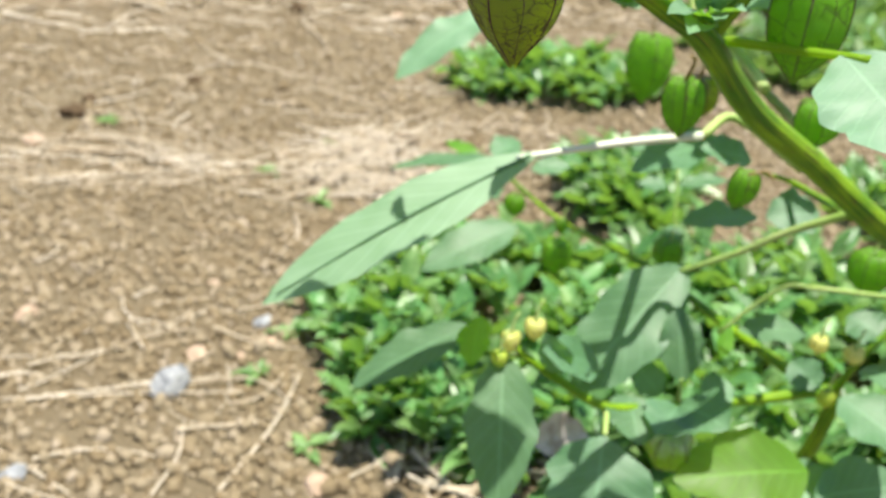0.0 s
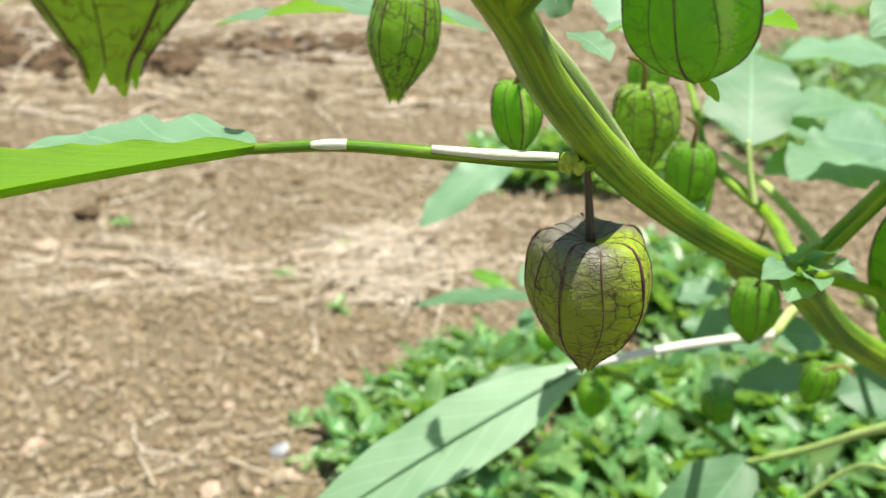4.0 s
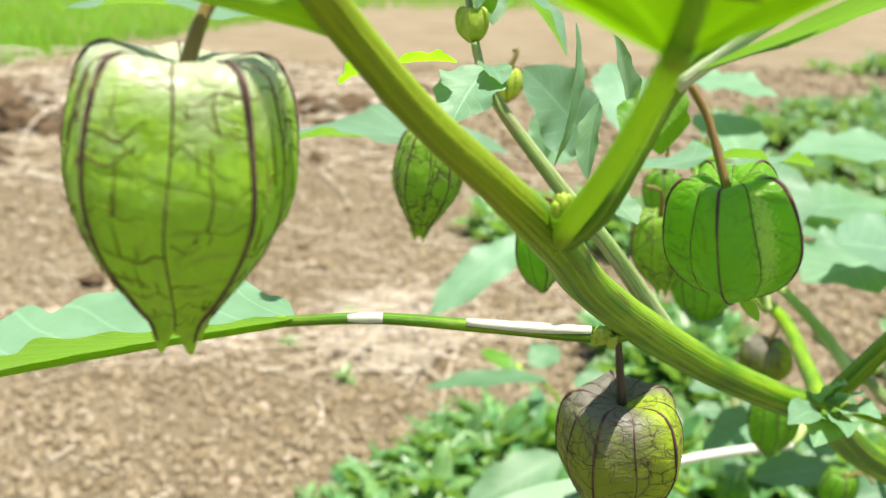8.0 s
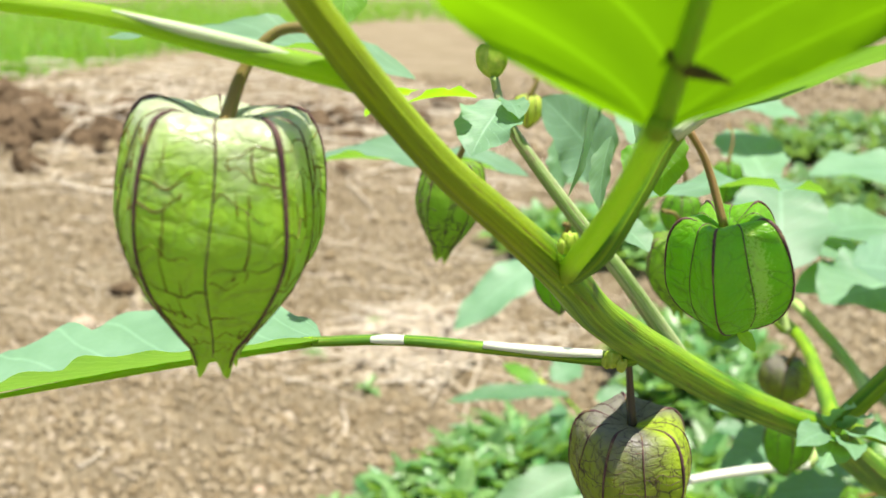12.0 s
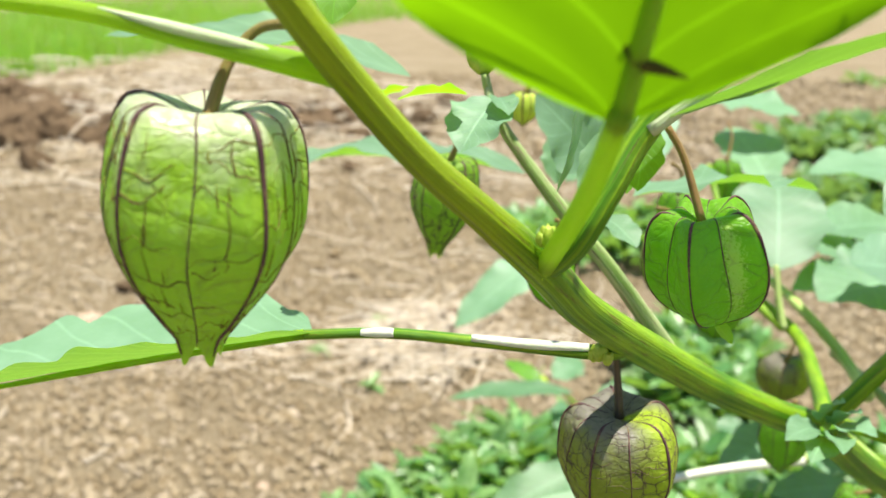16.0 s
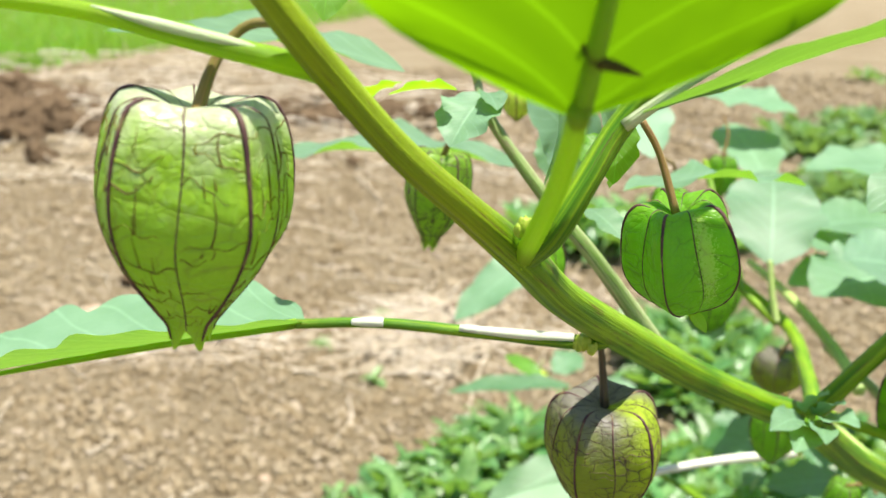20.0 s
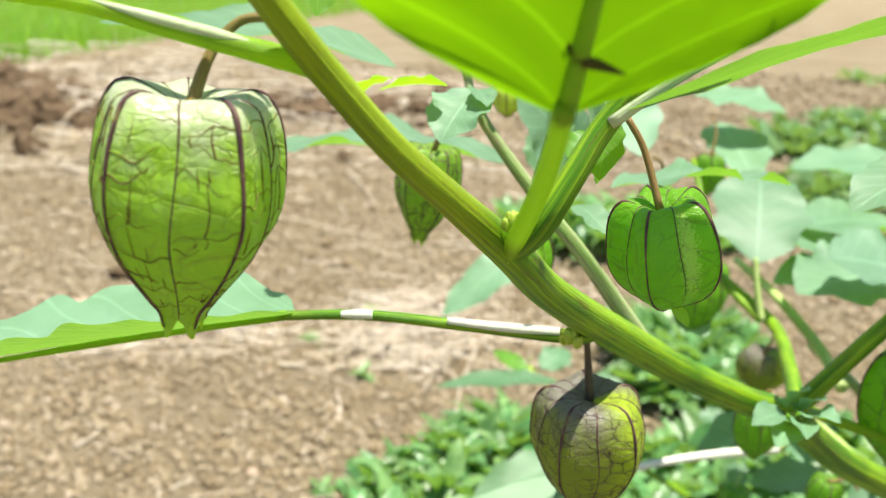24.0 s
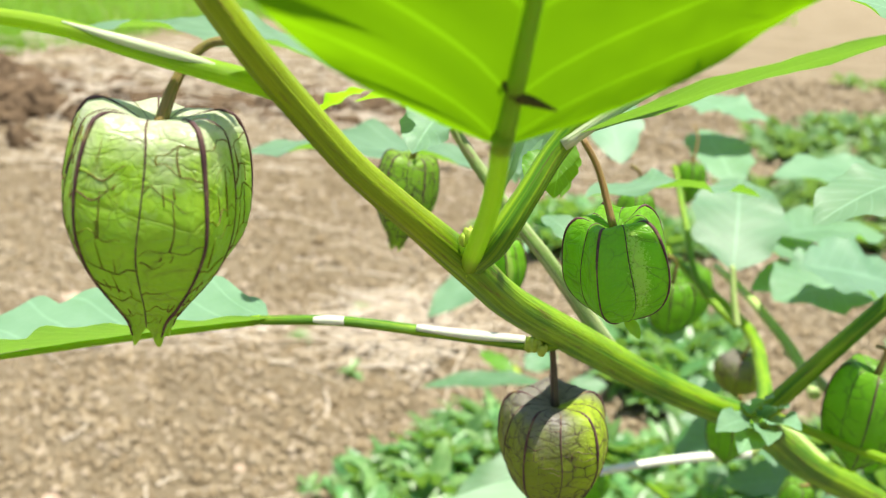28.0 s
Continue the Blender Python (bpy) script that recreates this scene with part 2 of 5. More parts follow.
def husk_material(name, low, high, through, vein, net, share=0.45, tint=None, grid=(10.0, 11.0), fade=(0.3, 0.6), glow=0.5, rough=0.40, spec=0.55, lit_side=None, halo=0.35, grazed=None):
    """Papery fruit husk: uv.x runs round in turns, uv.y from stalk to tip. grid: cells of the vein net round and along
    it;
    lit_side: the turn at which sunlit green is painted, with shade elsewhere; grazed: place and size of a scraped spot,
    in uv."""
    k = Mat(name)
    uv = k.coords("UV", (grid[0], grid[1], 1.0))
    warp = k.n.new("ShaderNodeTexNoise")
    warp.inputs["Scale"].default_value, warp.inputs["Detail"].default_value = 0.9, 4.0
    k.link(uv, warp.inputs["Vector"])
    add = k.n.new("ShaderNodeVectorMath")
    add.operation = "MULTIPLY_ADD"
    k.link(warp.outputs["Color"], add.inputs[0])
    add.inputs[1].default_value = (1.1, 1.1, 0)
    k.link(uv, add.inputs[2])

    def cells(scale, randomness):
        nd = k.n.new("ShaderNodeTexVoronoi")
        nd.feature = "DISTANCE_TO_EDGE"
        nd.inputs["Scale"].default_value, nd.inputs["Randomness"].default_value = scale, randomness
        k.link(add.outputs[0], nd.inputs["Vector"])
        return nd.outputs["Distance"]

    wide, fine = cells(1.0, 0.85), cells(2.7, 0.95)
    patch = k.noise(k.coords("UV", (5.0, 4.0, 1.0)), 1.6, 2.0)
    strength = k.ramp(patch, [(0.36, (0.12, 0.12, 0.12)), (0.58, (1, 1, 1))])
    line = k.math("SUBTRACT", 1.0, k.math("MULTIPLY", wide, k.math("ADD", 10.0, k.math("MULTIPLY", warp.outputs["Fac"], 22.0))), True)
    soft = k.math("SUBTRACT", 1.0, k.math("MULTIPLY", wide, 4.5), True)
    line = k.math("MULTIPLY", k.math("MAXIMUM", line, k.math("MULTIPLY", k.math("MULTIPLY", soft, soft), halo)), strength)
    thin = k.math("SUBTRACT", 1.0, k.math("MULTIPLY", fine, 9.0), True)
    blotch = k.noise(k.coords("Object"), 260.0, 4.0)
    fibre = k.noise(k.coords("UV", (90.0, 5.0, 1.0)), 1.5, 3.0)
    body = k.ramp(k.math("ADD", k.math("MULTIPLY", blotch, 0.7), k.math("MULTIPLY", fibre, 0.3)), [(0.35, low), (0.65, high)])
    sep = k.n.new("ShaderNodeSeparateXYZ")
    k.link(k.coords("UV"), sep.inputs[0])
    # tint recolours the top: HUSK paints sun with it, HUSK_DARK shade
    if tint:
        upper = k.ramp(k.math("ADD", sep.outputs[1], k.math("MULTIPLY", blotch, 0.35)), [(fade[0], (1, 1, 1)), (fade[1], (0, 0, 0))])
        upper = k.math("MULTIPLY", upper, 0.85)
        if lit_side is not None:
            # the sunlit side is painted green, the stem's shade on the rest brown
            off = k.math("ABSOLUTE", k.math("SUBTRACT", k.math("FRACT", k.math("ADD", sep.outputs[0], 0.5 - lit_side)), 0.5))
            shade_mask = k.ramp(k.math("ADD", off, k.math("MULTIPLY", blotch, 0.08)), [(0.11, (0.06, 0.06, 0.06)), (0.19, (1, 1, 1))])
            upper = k.math("MULTIPLY", upper, shade_mask)
            body = k.mix(k.math("MULTIPLY", shade_mask, 0.62), body, (0.10, 0.075, 0.035))
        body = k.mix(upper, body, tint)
    body = k.mix(k.math("MULTIPLY", thin, 0.22), body, tuple(c * 0.45 for c in low))
    col = k.mix(k.math("MULTIPLY", line, net), body, vein)
    if grazed:
        du = k.math("DIVIDE", k.math("SUBTRACT", sep.outputs[0], grazed[0]), grazed[2])
        dv = k.math("DIVIDE", k.math("SUBTRACT", sep.outputs[1], grazed[1]), grazed[3])
        away = k.math("SQRT", k.math("ADD", k.math("MULTIPLY", du, du), k.math("MULTIPLY", dv, dv)))
        speck = k.noise(k.coords("UV", (60.0, 40.0, 1.0)), 1.8, 4.0, 0.8)
        spot = k.math("GREATER_THAN", speck, k.math("ADD", 0.32, k.math("MULTIPLY", away, 0.21)))
        col = k.mix(k.math("MULTIPLY", spot, 0.85), col, (0.55, 0.72, 0.15))
    crinkle = k.noise(k.coords("Object"), 170.0, 3.0)
    k.bump(k.math("ADD", k.math("MULTIPLY", crinkle, 5.0), k.math("ADD", k.math("MULTIPLY", line, 0.8), k.math("MULTIPLY", thin, 0.3))), 0.5, 0.0004)
    k.finish(col, rough, spec)
    thr = k.mix(k.math("MULTIPLY", line, net), k.mix(k.math("MULTIPLY", blotch, 0.5), through, tuple(c * 0.6 for c in through)), vein)
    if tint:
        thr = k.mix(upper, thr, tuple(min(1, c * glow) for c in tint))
    k.translucent(thr, share)
    return k.m


# HUSK: papery pale top; its whitening down the shoulders is painted sunlight
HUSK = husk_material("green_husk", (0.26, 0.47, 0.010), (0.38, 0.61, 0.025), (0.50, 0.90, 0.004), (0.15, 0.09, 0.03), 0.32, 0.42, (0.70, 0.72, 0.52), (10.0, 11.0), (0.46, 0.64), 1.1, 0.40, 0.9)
# HUSK_DARK: purple-grey top of its own, darkened to paint in the stem's shadow
HUSK_DARK = husk_material("purple_netted_husk", (0.34, 0.48, 0.012), (0.46, 0.60, 0.04), (0.62, 0.84, 0.01), (0.055, 0.028, 0.03), 0.95, 0.36, (0.235, 0.205, 0.20), (15.0, 15.0), (0.44, 0.66), 0.8, 0.5, 0.4, 0.08)
HUSK_PLAIN = husk_material("plain_green_husk", (0.13, 0.34, 0.012), (0.22, 0.47, 0.025), (0.36, 0.72, 0.012), (0.07, 0.05, 0.02), 0.7, 0.55)
HUSK_LOBED = husk_material("grazed_green_husk", (0.14, 0.39, 0.010), (0.24, 0.53, 0.02), (0.36, 0.78, 0.008), (0.08, 0.045, 0.02), 0.45, 0.5, grid=(14.0, 12.0), rough=0.36, spec=0.5, grazed=(0.195, 0.52, 0.028, 0.24))
HUSK_NET = husk_material("dark_netted_green_husk", (0.20, 0.38, 0.02), (0.32, 0.52, 0.05), (0.46, 0.78, 0.02), (0.045, 0.03, 0.02), 1.0, 0.5, grid=(13.0, 10.0))
RIB = Mat("purple_rib")
RIB = RIB.finish(RIB.ramp(RIB.noise(RIB.coords("Object"), 420.0, 4.0), [(0.35, (0.055, 0.024, 0.026)), (0.55, (0.10, 0.05, 0.04)), (0.7, (0.20, 0.16, 0.06))]), 0.6, 0.3)
VEIN = Mat("brown_vein")
VEIN.finish(VEIN.ramp(VEIN.noise(VEIN.coords("Object"), 300.0, 3.0), [(0.36, (0.16, 0.075, 0.035)), (0.50, (0.21, 0.16, 0.03)), (0.62, (0.26, 0.40, 0.02))]), 0.6, 0.3)
VEIN.translucent((0.22, 0.16, 0.02), 0.4)
VEIN = VEIN.m
SCAR = Mat("dead_leaf_spot")
SCAR = SCAR.finish(SCAR.ramp(SCAR.noise(SCAR.coords("Object"), 900.0), [(0.35, (0.035, 0.03, 0.008)), (0.65, (0.10, 0.10, 0.015))]), 0.9, 0.1)
BUD = Mat("yellow_green_bud")
BUD.finish(BUD.ramp(BUD.noise(BUD.coords("Object"), 700.0), [(0.35, (0.34, 0.52, 0.05)), (0.65, (0.66, 0.74, 0.12))]), 0.45)
BUD.translucent((0.7, 0.8, 0.1), 0.4)
BUD = BUD.m
PETAL = Mat("pale_yellow_petal")
PETAL.finish(PETAL.ramp(PETAL.noise(PETAL.coords("Object"), 500.0), [(0.35, (0.55, 0.62, 0.12)), (0.65, (0.80, 0.76, 0.30))]), 0.5)
PETAL.translucent((0.9, 0.85, 0.4), 0.4)
PETAL = PETAL.m

k = Mat("soil")
co = k.coords("Object")
cold = k.noise(co, 2.2, 5.0)
grain = k.noise(co, 120.0, 6.0, 0.7)
soil = k.ramp(cold, [(0.3, (0.205, 0.164, 0.097)), (0.5, (0.258, 0.213, 0.134)), (0.72, (0.315, 0.268, 0.178))])
soil = k.mix(k.math("MULTIPLY", grain, 0.5), soil, (0.18, 0.12, 0.06))
k.bump(k.math("ADD", grain, k.noise(co, 28.0, 4.0)), 0.9, 0.012)
SOIL = k.finish(soil, 0.95, 0.15)

k = Mat("soil_clod")
rnd = k.n.new("ShaderNodeNewGeometry").outputs["Random Per Island"]
clod = k.ramp(rnd, [(0.0, (0.195, 0.153, 0.087)), (0.5, (0.272, 0.224, 0.139)), (0.88, (0.340, 0.288, 0.195)), (1.0, (0.43, 0.365, 0.27))])
grain = k.noise(k.coords("Object"), 400.0, 4.0, 0.7)
clod = k.mix(k.math("MULTIPLY", grain, 0.4), clod, (0.20, 0.12, 0.06))
k.bump(grain, 0.7, 0.002)
CLOD = k.finish(clod, 0.95, 0.15)

k = Mat("dry_straw")
rnd = k.n.new("ShaderNodeNewGeometry").outputs["Random Per Island"]
straw = k.ramp(rnd, [(0.0, (0.36, 0.28, 0.175)), (0.3, (0.55, 0.47, 0.34)), (1.0, (0.72, 0.65, 0.52))])
straw = k.mix(k.math("MULTIPLY", k.noise(k.coords("Object"), 220.0), 0.3), straw, (0.30, 0.21, 0.12))
STRAW = k.finish(straw, 0.6, 0.4)

k = Mat("grey_stone")
st = k.ramp(k.noise(k.coords("Object"), 70.0, 5.0), [(0.35, (0.16, 0.17, 0.18)), (0.6, (0.42, 0.43, 0.43))])
k.bump(k.noise(k.coords("Object"), 160.0, 5.0), 0.8, 0.004)
STONE = k.finish(st, 0.8, 0.3)
k = Mat("tan_pebble")
st = k.ramp(k.noise(k.coords("Object"), 60.0, 5.0), [(0.35, (0.36, 0.25, 0.17)), (0.65, (0.52, 0.40, 0.29))])
k.bump(k.noise(k.coords("Object"), 200.0, 5.0), 0.6, 0.003)
PEBBLE = k.finish(st, 0.85, 0.3)
k = Mat("dead_leaf")
st = k.ramp(k.noise(k.coords("Object"), 80.0, 5.0), [(0.35, (0.30, 0.24, 0.18)), (0.65, (0.58, 0.52, 0.45))])
DEAD = k.finish(st, 0.7, 0.3)


# ---- builders ----
def mesh_object(name, verts, faces, mat, parent=None, label="", uvs=None, smooth=True):
    me = bpy.data.meshes.new(name)
    me.from_pydata([tuple(v) for v in verts], [], [tuple(f) for f in faces])
    me.materials.append(mat)
    if uvs is not None:
        lay = me.uv_layers.new(name="UVMap")
        idx = np.empty(len(me.loops), dtype=np.int32)
        me.loops.foreach_get("vertex_index", idx)
        lay.data.foreach_set("uv", np.asarray(uvs, dtype=np.float32)[idx].ravel())
    me.polygons.foreach_set("use_smooth", np.full(len(me.polygons), smooth))
    me.update()
    ob = new(name, me)
    if parent is not None:
        ob.parent = parent
        ob.matrix_parent_inverse = Matrix.Translation(-parent.location)
    if label:
        tagged(ob, label)
    return ob


def thing(name, base, label, category, group=""):
    ob = new(name)
    ob.location = base
    ob.empty_display_size = 0.02
    return tagged(ob, label, category, group)


def spline(points, n):
    """A smooth line of n + 1 points through the given ones."""
    p = [Vector(q) for q in points]
    p = [p[0] * 2 - p[1]] + p + [p[-1] * 2 - p[-2]]
    seg, out = len(p) - 3, []
    for i in range(n + 1):
        s = min(i / n * seg, seg - 1e-6)
        j, t = int(s), s - int(s)
        a, b, c, d = p[j:j + 4]
        out.append(0.5 * ((2 * b) + (c - a) * t + (2 * a - 5 * b + 4 * c - d) * t * t + (3 * b - a - 3 * c + d) * t ** 3))
    return out


def tube_data(points, radii, n=24, sides=12, ridge=0.0, ridges=5):
    line = spline(points, n)
    rad = np.interp(np.linspace(0, 1, n + 1), np.linspace(0, 1, len(radii)), radii)
    verts, faces, uvs = [], [], []
    side = None
    run = 0.0
    for i, c in enumerate(line):
        d = (line[min(i + 1, n)] - line[max(i - 1, 0)]).normalized()
        side = d.orthogonal().normalized() if side is None else (side - d * side.dot(d)).normalized()
        up = d.cross(side)
        run += (c - line[i - 1]).length if i else 0
        for j in range(sides + 1):
            a = 2 * math.pi * j / sides
            r = rad[i] * (1 + ridge * math.cos(a * ridges))
            verts.append(c + (side * math.cos(a) + up * math.sin(a)) * r)
            uvs.append((j / sides, run * 40))
    w = sides + 1
    for i in range(n):
        for j in range(sides):
            faces.append((i * w + j, i * w + j + 1, (i + 1) * w + j + 1, (i + 1) * w + j))
    faces.append(tuple(range(sides - 1, -1, -1)))
    faces.append(tuple(n * w + j for j in range(sides)))
    return verts, faces, uvs


def tube(name, points, radii, mat, parent, label="", n=24, sides=12, ridge=0.0, ridges=5):
    v, f, u = tube_data(points, radii, n, sides, ridge, ridges)
    return mesh_object(name, v, f, mat, parent, label, u)


def leaf(base, tip, width, parent, up=(0, 0, 1), bend=0.0, cup=0.15, wave=0.05, teeth=0.06, mat=None, label="", name="leaf", seed=0, full=0.42, nu=26, nv=10, twist=0.0, scallop=0.0, sides=(1.0, 1.0)):
    """A blade from base to tip. up: which way its face looks; bend: how far the middle rises; cup: how far the sides rise; full: where it is widest;
    scallop: how deeply the rim is waved; sides: share of the width on either side of the midrib."""
    base, tip, up = Vector(base), Vector(tip), Vector(up)
    axis = tip - base
    length = axis.length
    d = axis / length
    across = d.cross(up).normalized()
    face = across.cross(d).normalized()
    rng = random.Random(seed)
    ph = [rng.uniform(0, 6.28) for _ in range(6)]
    verts, uvs, faces = [], [], []
    for i in range(nu + 1):
        u = i / nu
        p = full / (1 - full)
        w = (u / full) ** (0.75 * p * 1.6) * ((1 - u) / (1 - full)) ** 1.0 if 0 < u < 1 else 0.0
        w = min(1.0, w) if u < full else w
        w = max(w ** 0.85, 0.03 * (1 - u))
        lift = bend * length * 4 * u * (1 - u)
        tw = twist * u
        ax = across * math.cos(tw) + face * math.sin(tw)
        fc = face * math.cos(tw) - across * math.sin(tw)
        for j in range(nv + 1):
            s = 2 * j / nv - 1
            half = width / 2 * w * sides[1 if s > 0 else 0]
            edge = abs(s) ** 3
            tooth = 1 + teeth * edge * (1.0 * math.sin(u * 27 + ph[0] + s) + 0.9 * math.sin(u * 15 + ph[1] * s)) + scallop * edge * abs(math.sin(u * 19 + ph[4] + (1.1 if s > 0 else 0))) - scallop * edge * 0.5
            y = s * half * tooth
            z = cup * half * tooth * abs(s) ** 1.4 + wave * width * (edge * math.sin(u * 15 + ph[2] + (1.7 if s > 0 else 0)) + 0.25 * math.sin(u * 28 + ph[3]) * abs(s)) * w
            z += 0.012 * width * math.sin((u * 8.5 - abs(s) * 2.1) * 6.283) * abs(s) * w
            verts.append(base + d * (u * length) + ax * y + fc * (z + lift))
            uvs.append((u, j / nv))
    for i in range(nu):
        for j in range(nv):
            a = i * (nv + 1) + j
            faces.append((a, a + 1, a + nv + 2, a + nv + 1))
    return mesh_object(name, verts, faces, mat or LEAF, parent, label, uvs)


HEART = [(0.08, 0.02), (0.055, 0.18), (0.02, 0.38), (0.0, 0.57), (0.02, 0.74), (0.06, 0.83), (0.14, 0.90), (0.27, 0.97), (0.42, 1.0), (0.52, 0.95), (0.62, 0.84), (0.72, 0.68), (0.82, 0.49), (0.89, 0.35), (0.94, 0.26), (1.0, 0.21)]
LANTERN = [(0.06, 0.02), (0.045, 0.18), (0.02, 0.38), (0.0, 0.56), (0.01, 0.72), (0.06, 0.86), (0.15, 0.95), (0.26, 0.99), (0.37, 1.0), (0.49, 0.95), (0.61, 0.83), (0.72, 0.66), (0.81, 0.47), (0.88, 0.31), (0.95, 0.18), (1.0, 0.08)]
HEARTROUND = [(0.10, 0.02), (0.07, 0.18), (0.03, 0.38), (0.0, 0.58), (0.02, 0.74), (0.09, 0.87), (0.20, 0.96), (0.34, 1.0), (0.48, 0.98), (0.62, 0.88), (0.74, 0.70), (0.83, 0.49), (0.90, 0.30), (0.95, 0.17), (0.98, 0.10), (1.0, 0.06)]
ROUND = [(0.10, 0.02), (0.06, 0.2), (0.02, 0.4), (0.0, 0.58), (0.03, 0.75), (0.11, 0.88), (0.24, 0.97), (0.40, 1.0), (0.55, 0.97), (0.68, 0.86), (0.80, 0.66), (0.89, 0.42), (0.95, 0.22), (0.98, 0.12), (1.0, 0.05)]


LOBED = [(0.15, 0.02), (0.10, 0.18), (0.05, 0.36), (0.01, 0.50), (0.0, 0.62), (0.03, 0.74), (0.11, 0.85), (0.23, 0.94), (0.37, 0.985), (0.51, 1.0), (0.64, 0.96), (0.76, 0.83), (0.86, 0.62), (0.93, 0.38), (0.98, 0.17), (1.0, 0.05)]


def husk(top, length, width, parent, mat, rib_mat, turn=0.0, lean=(0, 0), profile=HEART, groove=0.12, ribs=10, label="", rib_size=0.00022, teeth=True, squash=1.0, seed=1, around=60, corners=None, fringe=0.010, veins=0, vein_size=0.00007, vein_mat=None):
    """A lantern husk that hangs from top. lean: how far its tip lies aside, in lengths; corners: the five corner angles, in degrees."""
    top = Vector(top)
    down = Vector((lean[0], lean[1], -1)).normalized()
    ex = Vector((1, 0, 0))
    ex = (ex - down * ex.dot(down)).normalized()
    ey = down.cross(ex)
    rng = random.Random(seed)
    off = [rng.uniform(-1, 1) for _ in range(8)]
    s_all = np.linspace(0, 1, 30)
    grid = np.linspace(0, 1, len(profile))
    ph = np.interp(s_all, grid, [p[0] for p in profile])
    pr = np.interp(s_all, grid, [p[1] for p in profile])
    start = profile[0][0]
    corner = [radians(c) for c in corners] + [radians(corners[0] + 360)] if corners else None

    def heading(a):
        if corner is None:
            return a
        q = (a - turn) / (2 * math.pi) * 5
        return float(np.interp(q % 5, range(6), corner)) + 2 * math.pi * math.floor(q / 5)

    def place(row, a, proud=0.0):
        s = row / 29
        h, r = np.interp(row, range(30), ph), np.interp(row, range(30), pr)
        g = groove * (1.6 - 1.2 * s) * (0.5 - 0.5 * math.cos(5 * (a - turn))) ** 0.8
        g2 = 0.035 * (0.5 - 0.5 * math.cos(10 * (a - turn)))
        lump = 1 + 0.025 * math.sin(2 * a + off[0] * 3) + 0.02 * math.sin(3 * a + off[1] * 3 + 5 * s) + 0.008 * math.sin(9 * s * 3 + a * 7 + off[2])
        rr = width / 2 * r * (1 - g - g2) * lump + proud
        hh = (h - start) * length + (0.05 * length * math.cos(5 * (a - turn)) * (-1 if s < 0.3 else 0) * r * (1 - s) * 0.35)
        if teeth and row > 27:
            hh += length * fringe * math.cos(5 * (a - turn)) * (row - 27)
        ah = heading(a)
        return top + down * hh + ex * (rr * math.cos(ah)) + ey * (rr * math.sin(ah) * squash)

    verts, uvs, faces = [], [], []
    for i in range(30):
        for j in range(around + 1):
            a = 2 * math.pi * j / around
            verts.append(place(i, a))
            uvs.append((j / around, i / 29))
    w = around + 1
    for i in range(29):
        for j in range(around):
            faces.append((i * w + j, (i + 1) * w + j, (i + 1) * w + j + 1, i * w + j + 1))
    ob = mesh_object("husk", verts, faces, mat, parent, label, uvs)
    for q in range(ribs):
        a = turn + 2 * math.pi * q / ribs
        big = rib_size * (1.0 if q % 2 == 0 else 0.45)
        wob = rng.uniform(0, 6)
        pts = [place(i, a + 0.03 * math.sin(i * 0.5 + wob) * (0 if q % 2 == 0 else 1), big * 0.35) for i in range(2, 29, 2)]
        tube("rib", pts, [big * 0.4, big * 0.6] + [big * rng.uniform(1.2, 1.8) for _ in range(3)] + [big * rng.uniform(0.7, 1.3) for _ in range(5)] + [big * 0.5], rib_mat, ob, "", n=26, sides=5)
    if veins:
        # cross veins from rib to rib, tied by short upright ones
        nv, nf, nu = [], [], []
        for q in range(10):
            rows = []
            for i in range(veins):
                r0 = 10.0 + (i + rng.uniform(-0.35, 0.35)) * 17.0 / veins
                slope, w1, w2, p1, p2 = rng.uniform(-0.9, 0.9), rng.uniform(0.15, 0.45), rng.uniform(0.08, 0.25), rng.uniform(0, 6), rng.uniform(0, 6)
                reach = 1.0 if rng.random() < 0.6 else rng.uniform(0.4, 0.75)
                flip = rng.random() < 0.5
                rows.append(lambda f, r0=r0, s=slope, w1=w1, w2=w2, p1=p1, p2=p2: min(28.3, max(4.0, r0 + s * (f - 0.5) + w1 * math.sin(7 * f + p1) + w2 * math.sin(17 * f + p2))))
                lines = [[(rows[-1](f), 1 - f if flip else f) for f in np.linspace(0.02, reach, 10)]]
                for _ in range(2):
                    if i and rng.random() < 0.75:
                        f = rng.uniform(0.15, 0.85)
                        top_row, low_row, bow = rows[-2](f), rows[-1](f), rng.uniform(-0.05, 0.05)
                        lines.append([(low_row + (top_row - low_row) * e * rng.uniform(0.9, 1.0), f + bow * math.sin(3 * e)) for e in np.linspace(0, rng.choice((0.5, 1.0)), 6)])
                for ln in lines:
                    big = vein_size * rng.uniform(0.6, 1.4)
                    tv, tf, tu = tube_data([place(r, turn + 2 * math.pi * (q + f) / 10, big * 0.2) for r, f in ln], [big, big * rng.uniform(0.5, 1.1), big * 0.4], 10, 4)
                    nf += [tuple(c + len(nv) for c in fc) for fc in tf]
                    nv += tv
                    nu += tu
        mesh_object("vein_net", nv, nf, vein_mat or rib_mat, ob, "", nu)
    return ob


def icosphere():
    bm = bmesh.new()
    bmesh.ops.create_icosphere(bm, subdivisions=1, radius=1.0)
    v = np.array([q.co[:] for q in bm.verts])
    f = np.array([[q.index for q in t.verts] for t in bm.faces])
    bm.free()
    return v, f


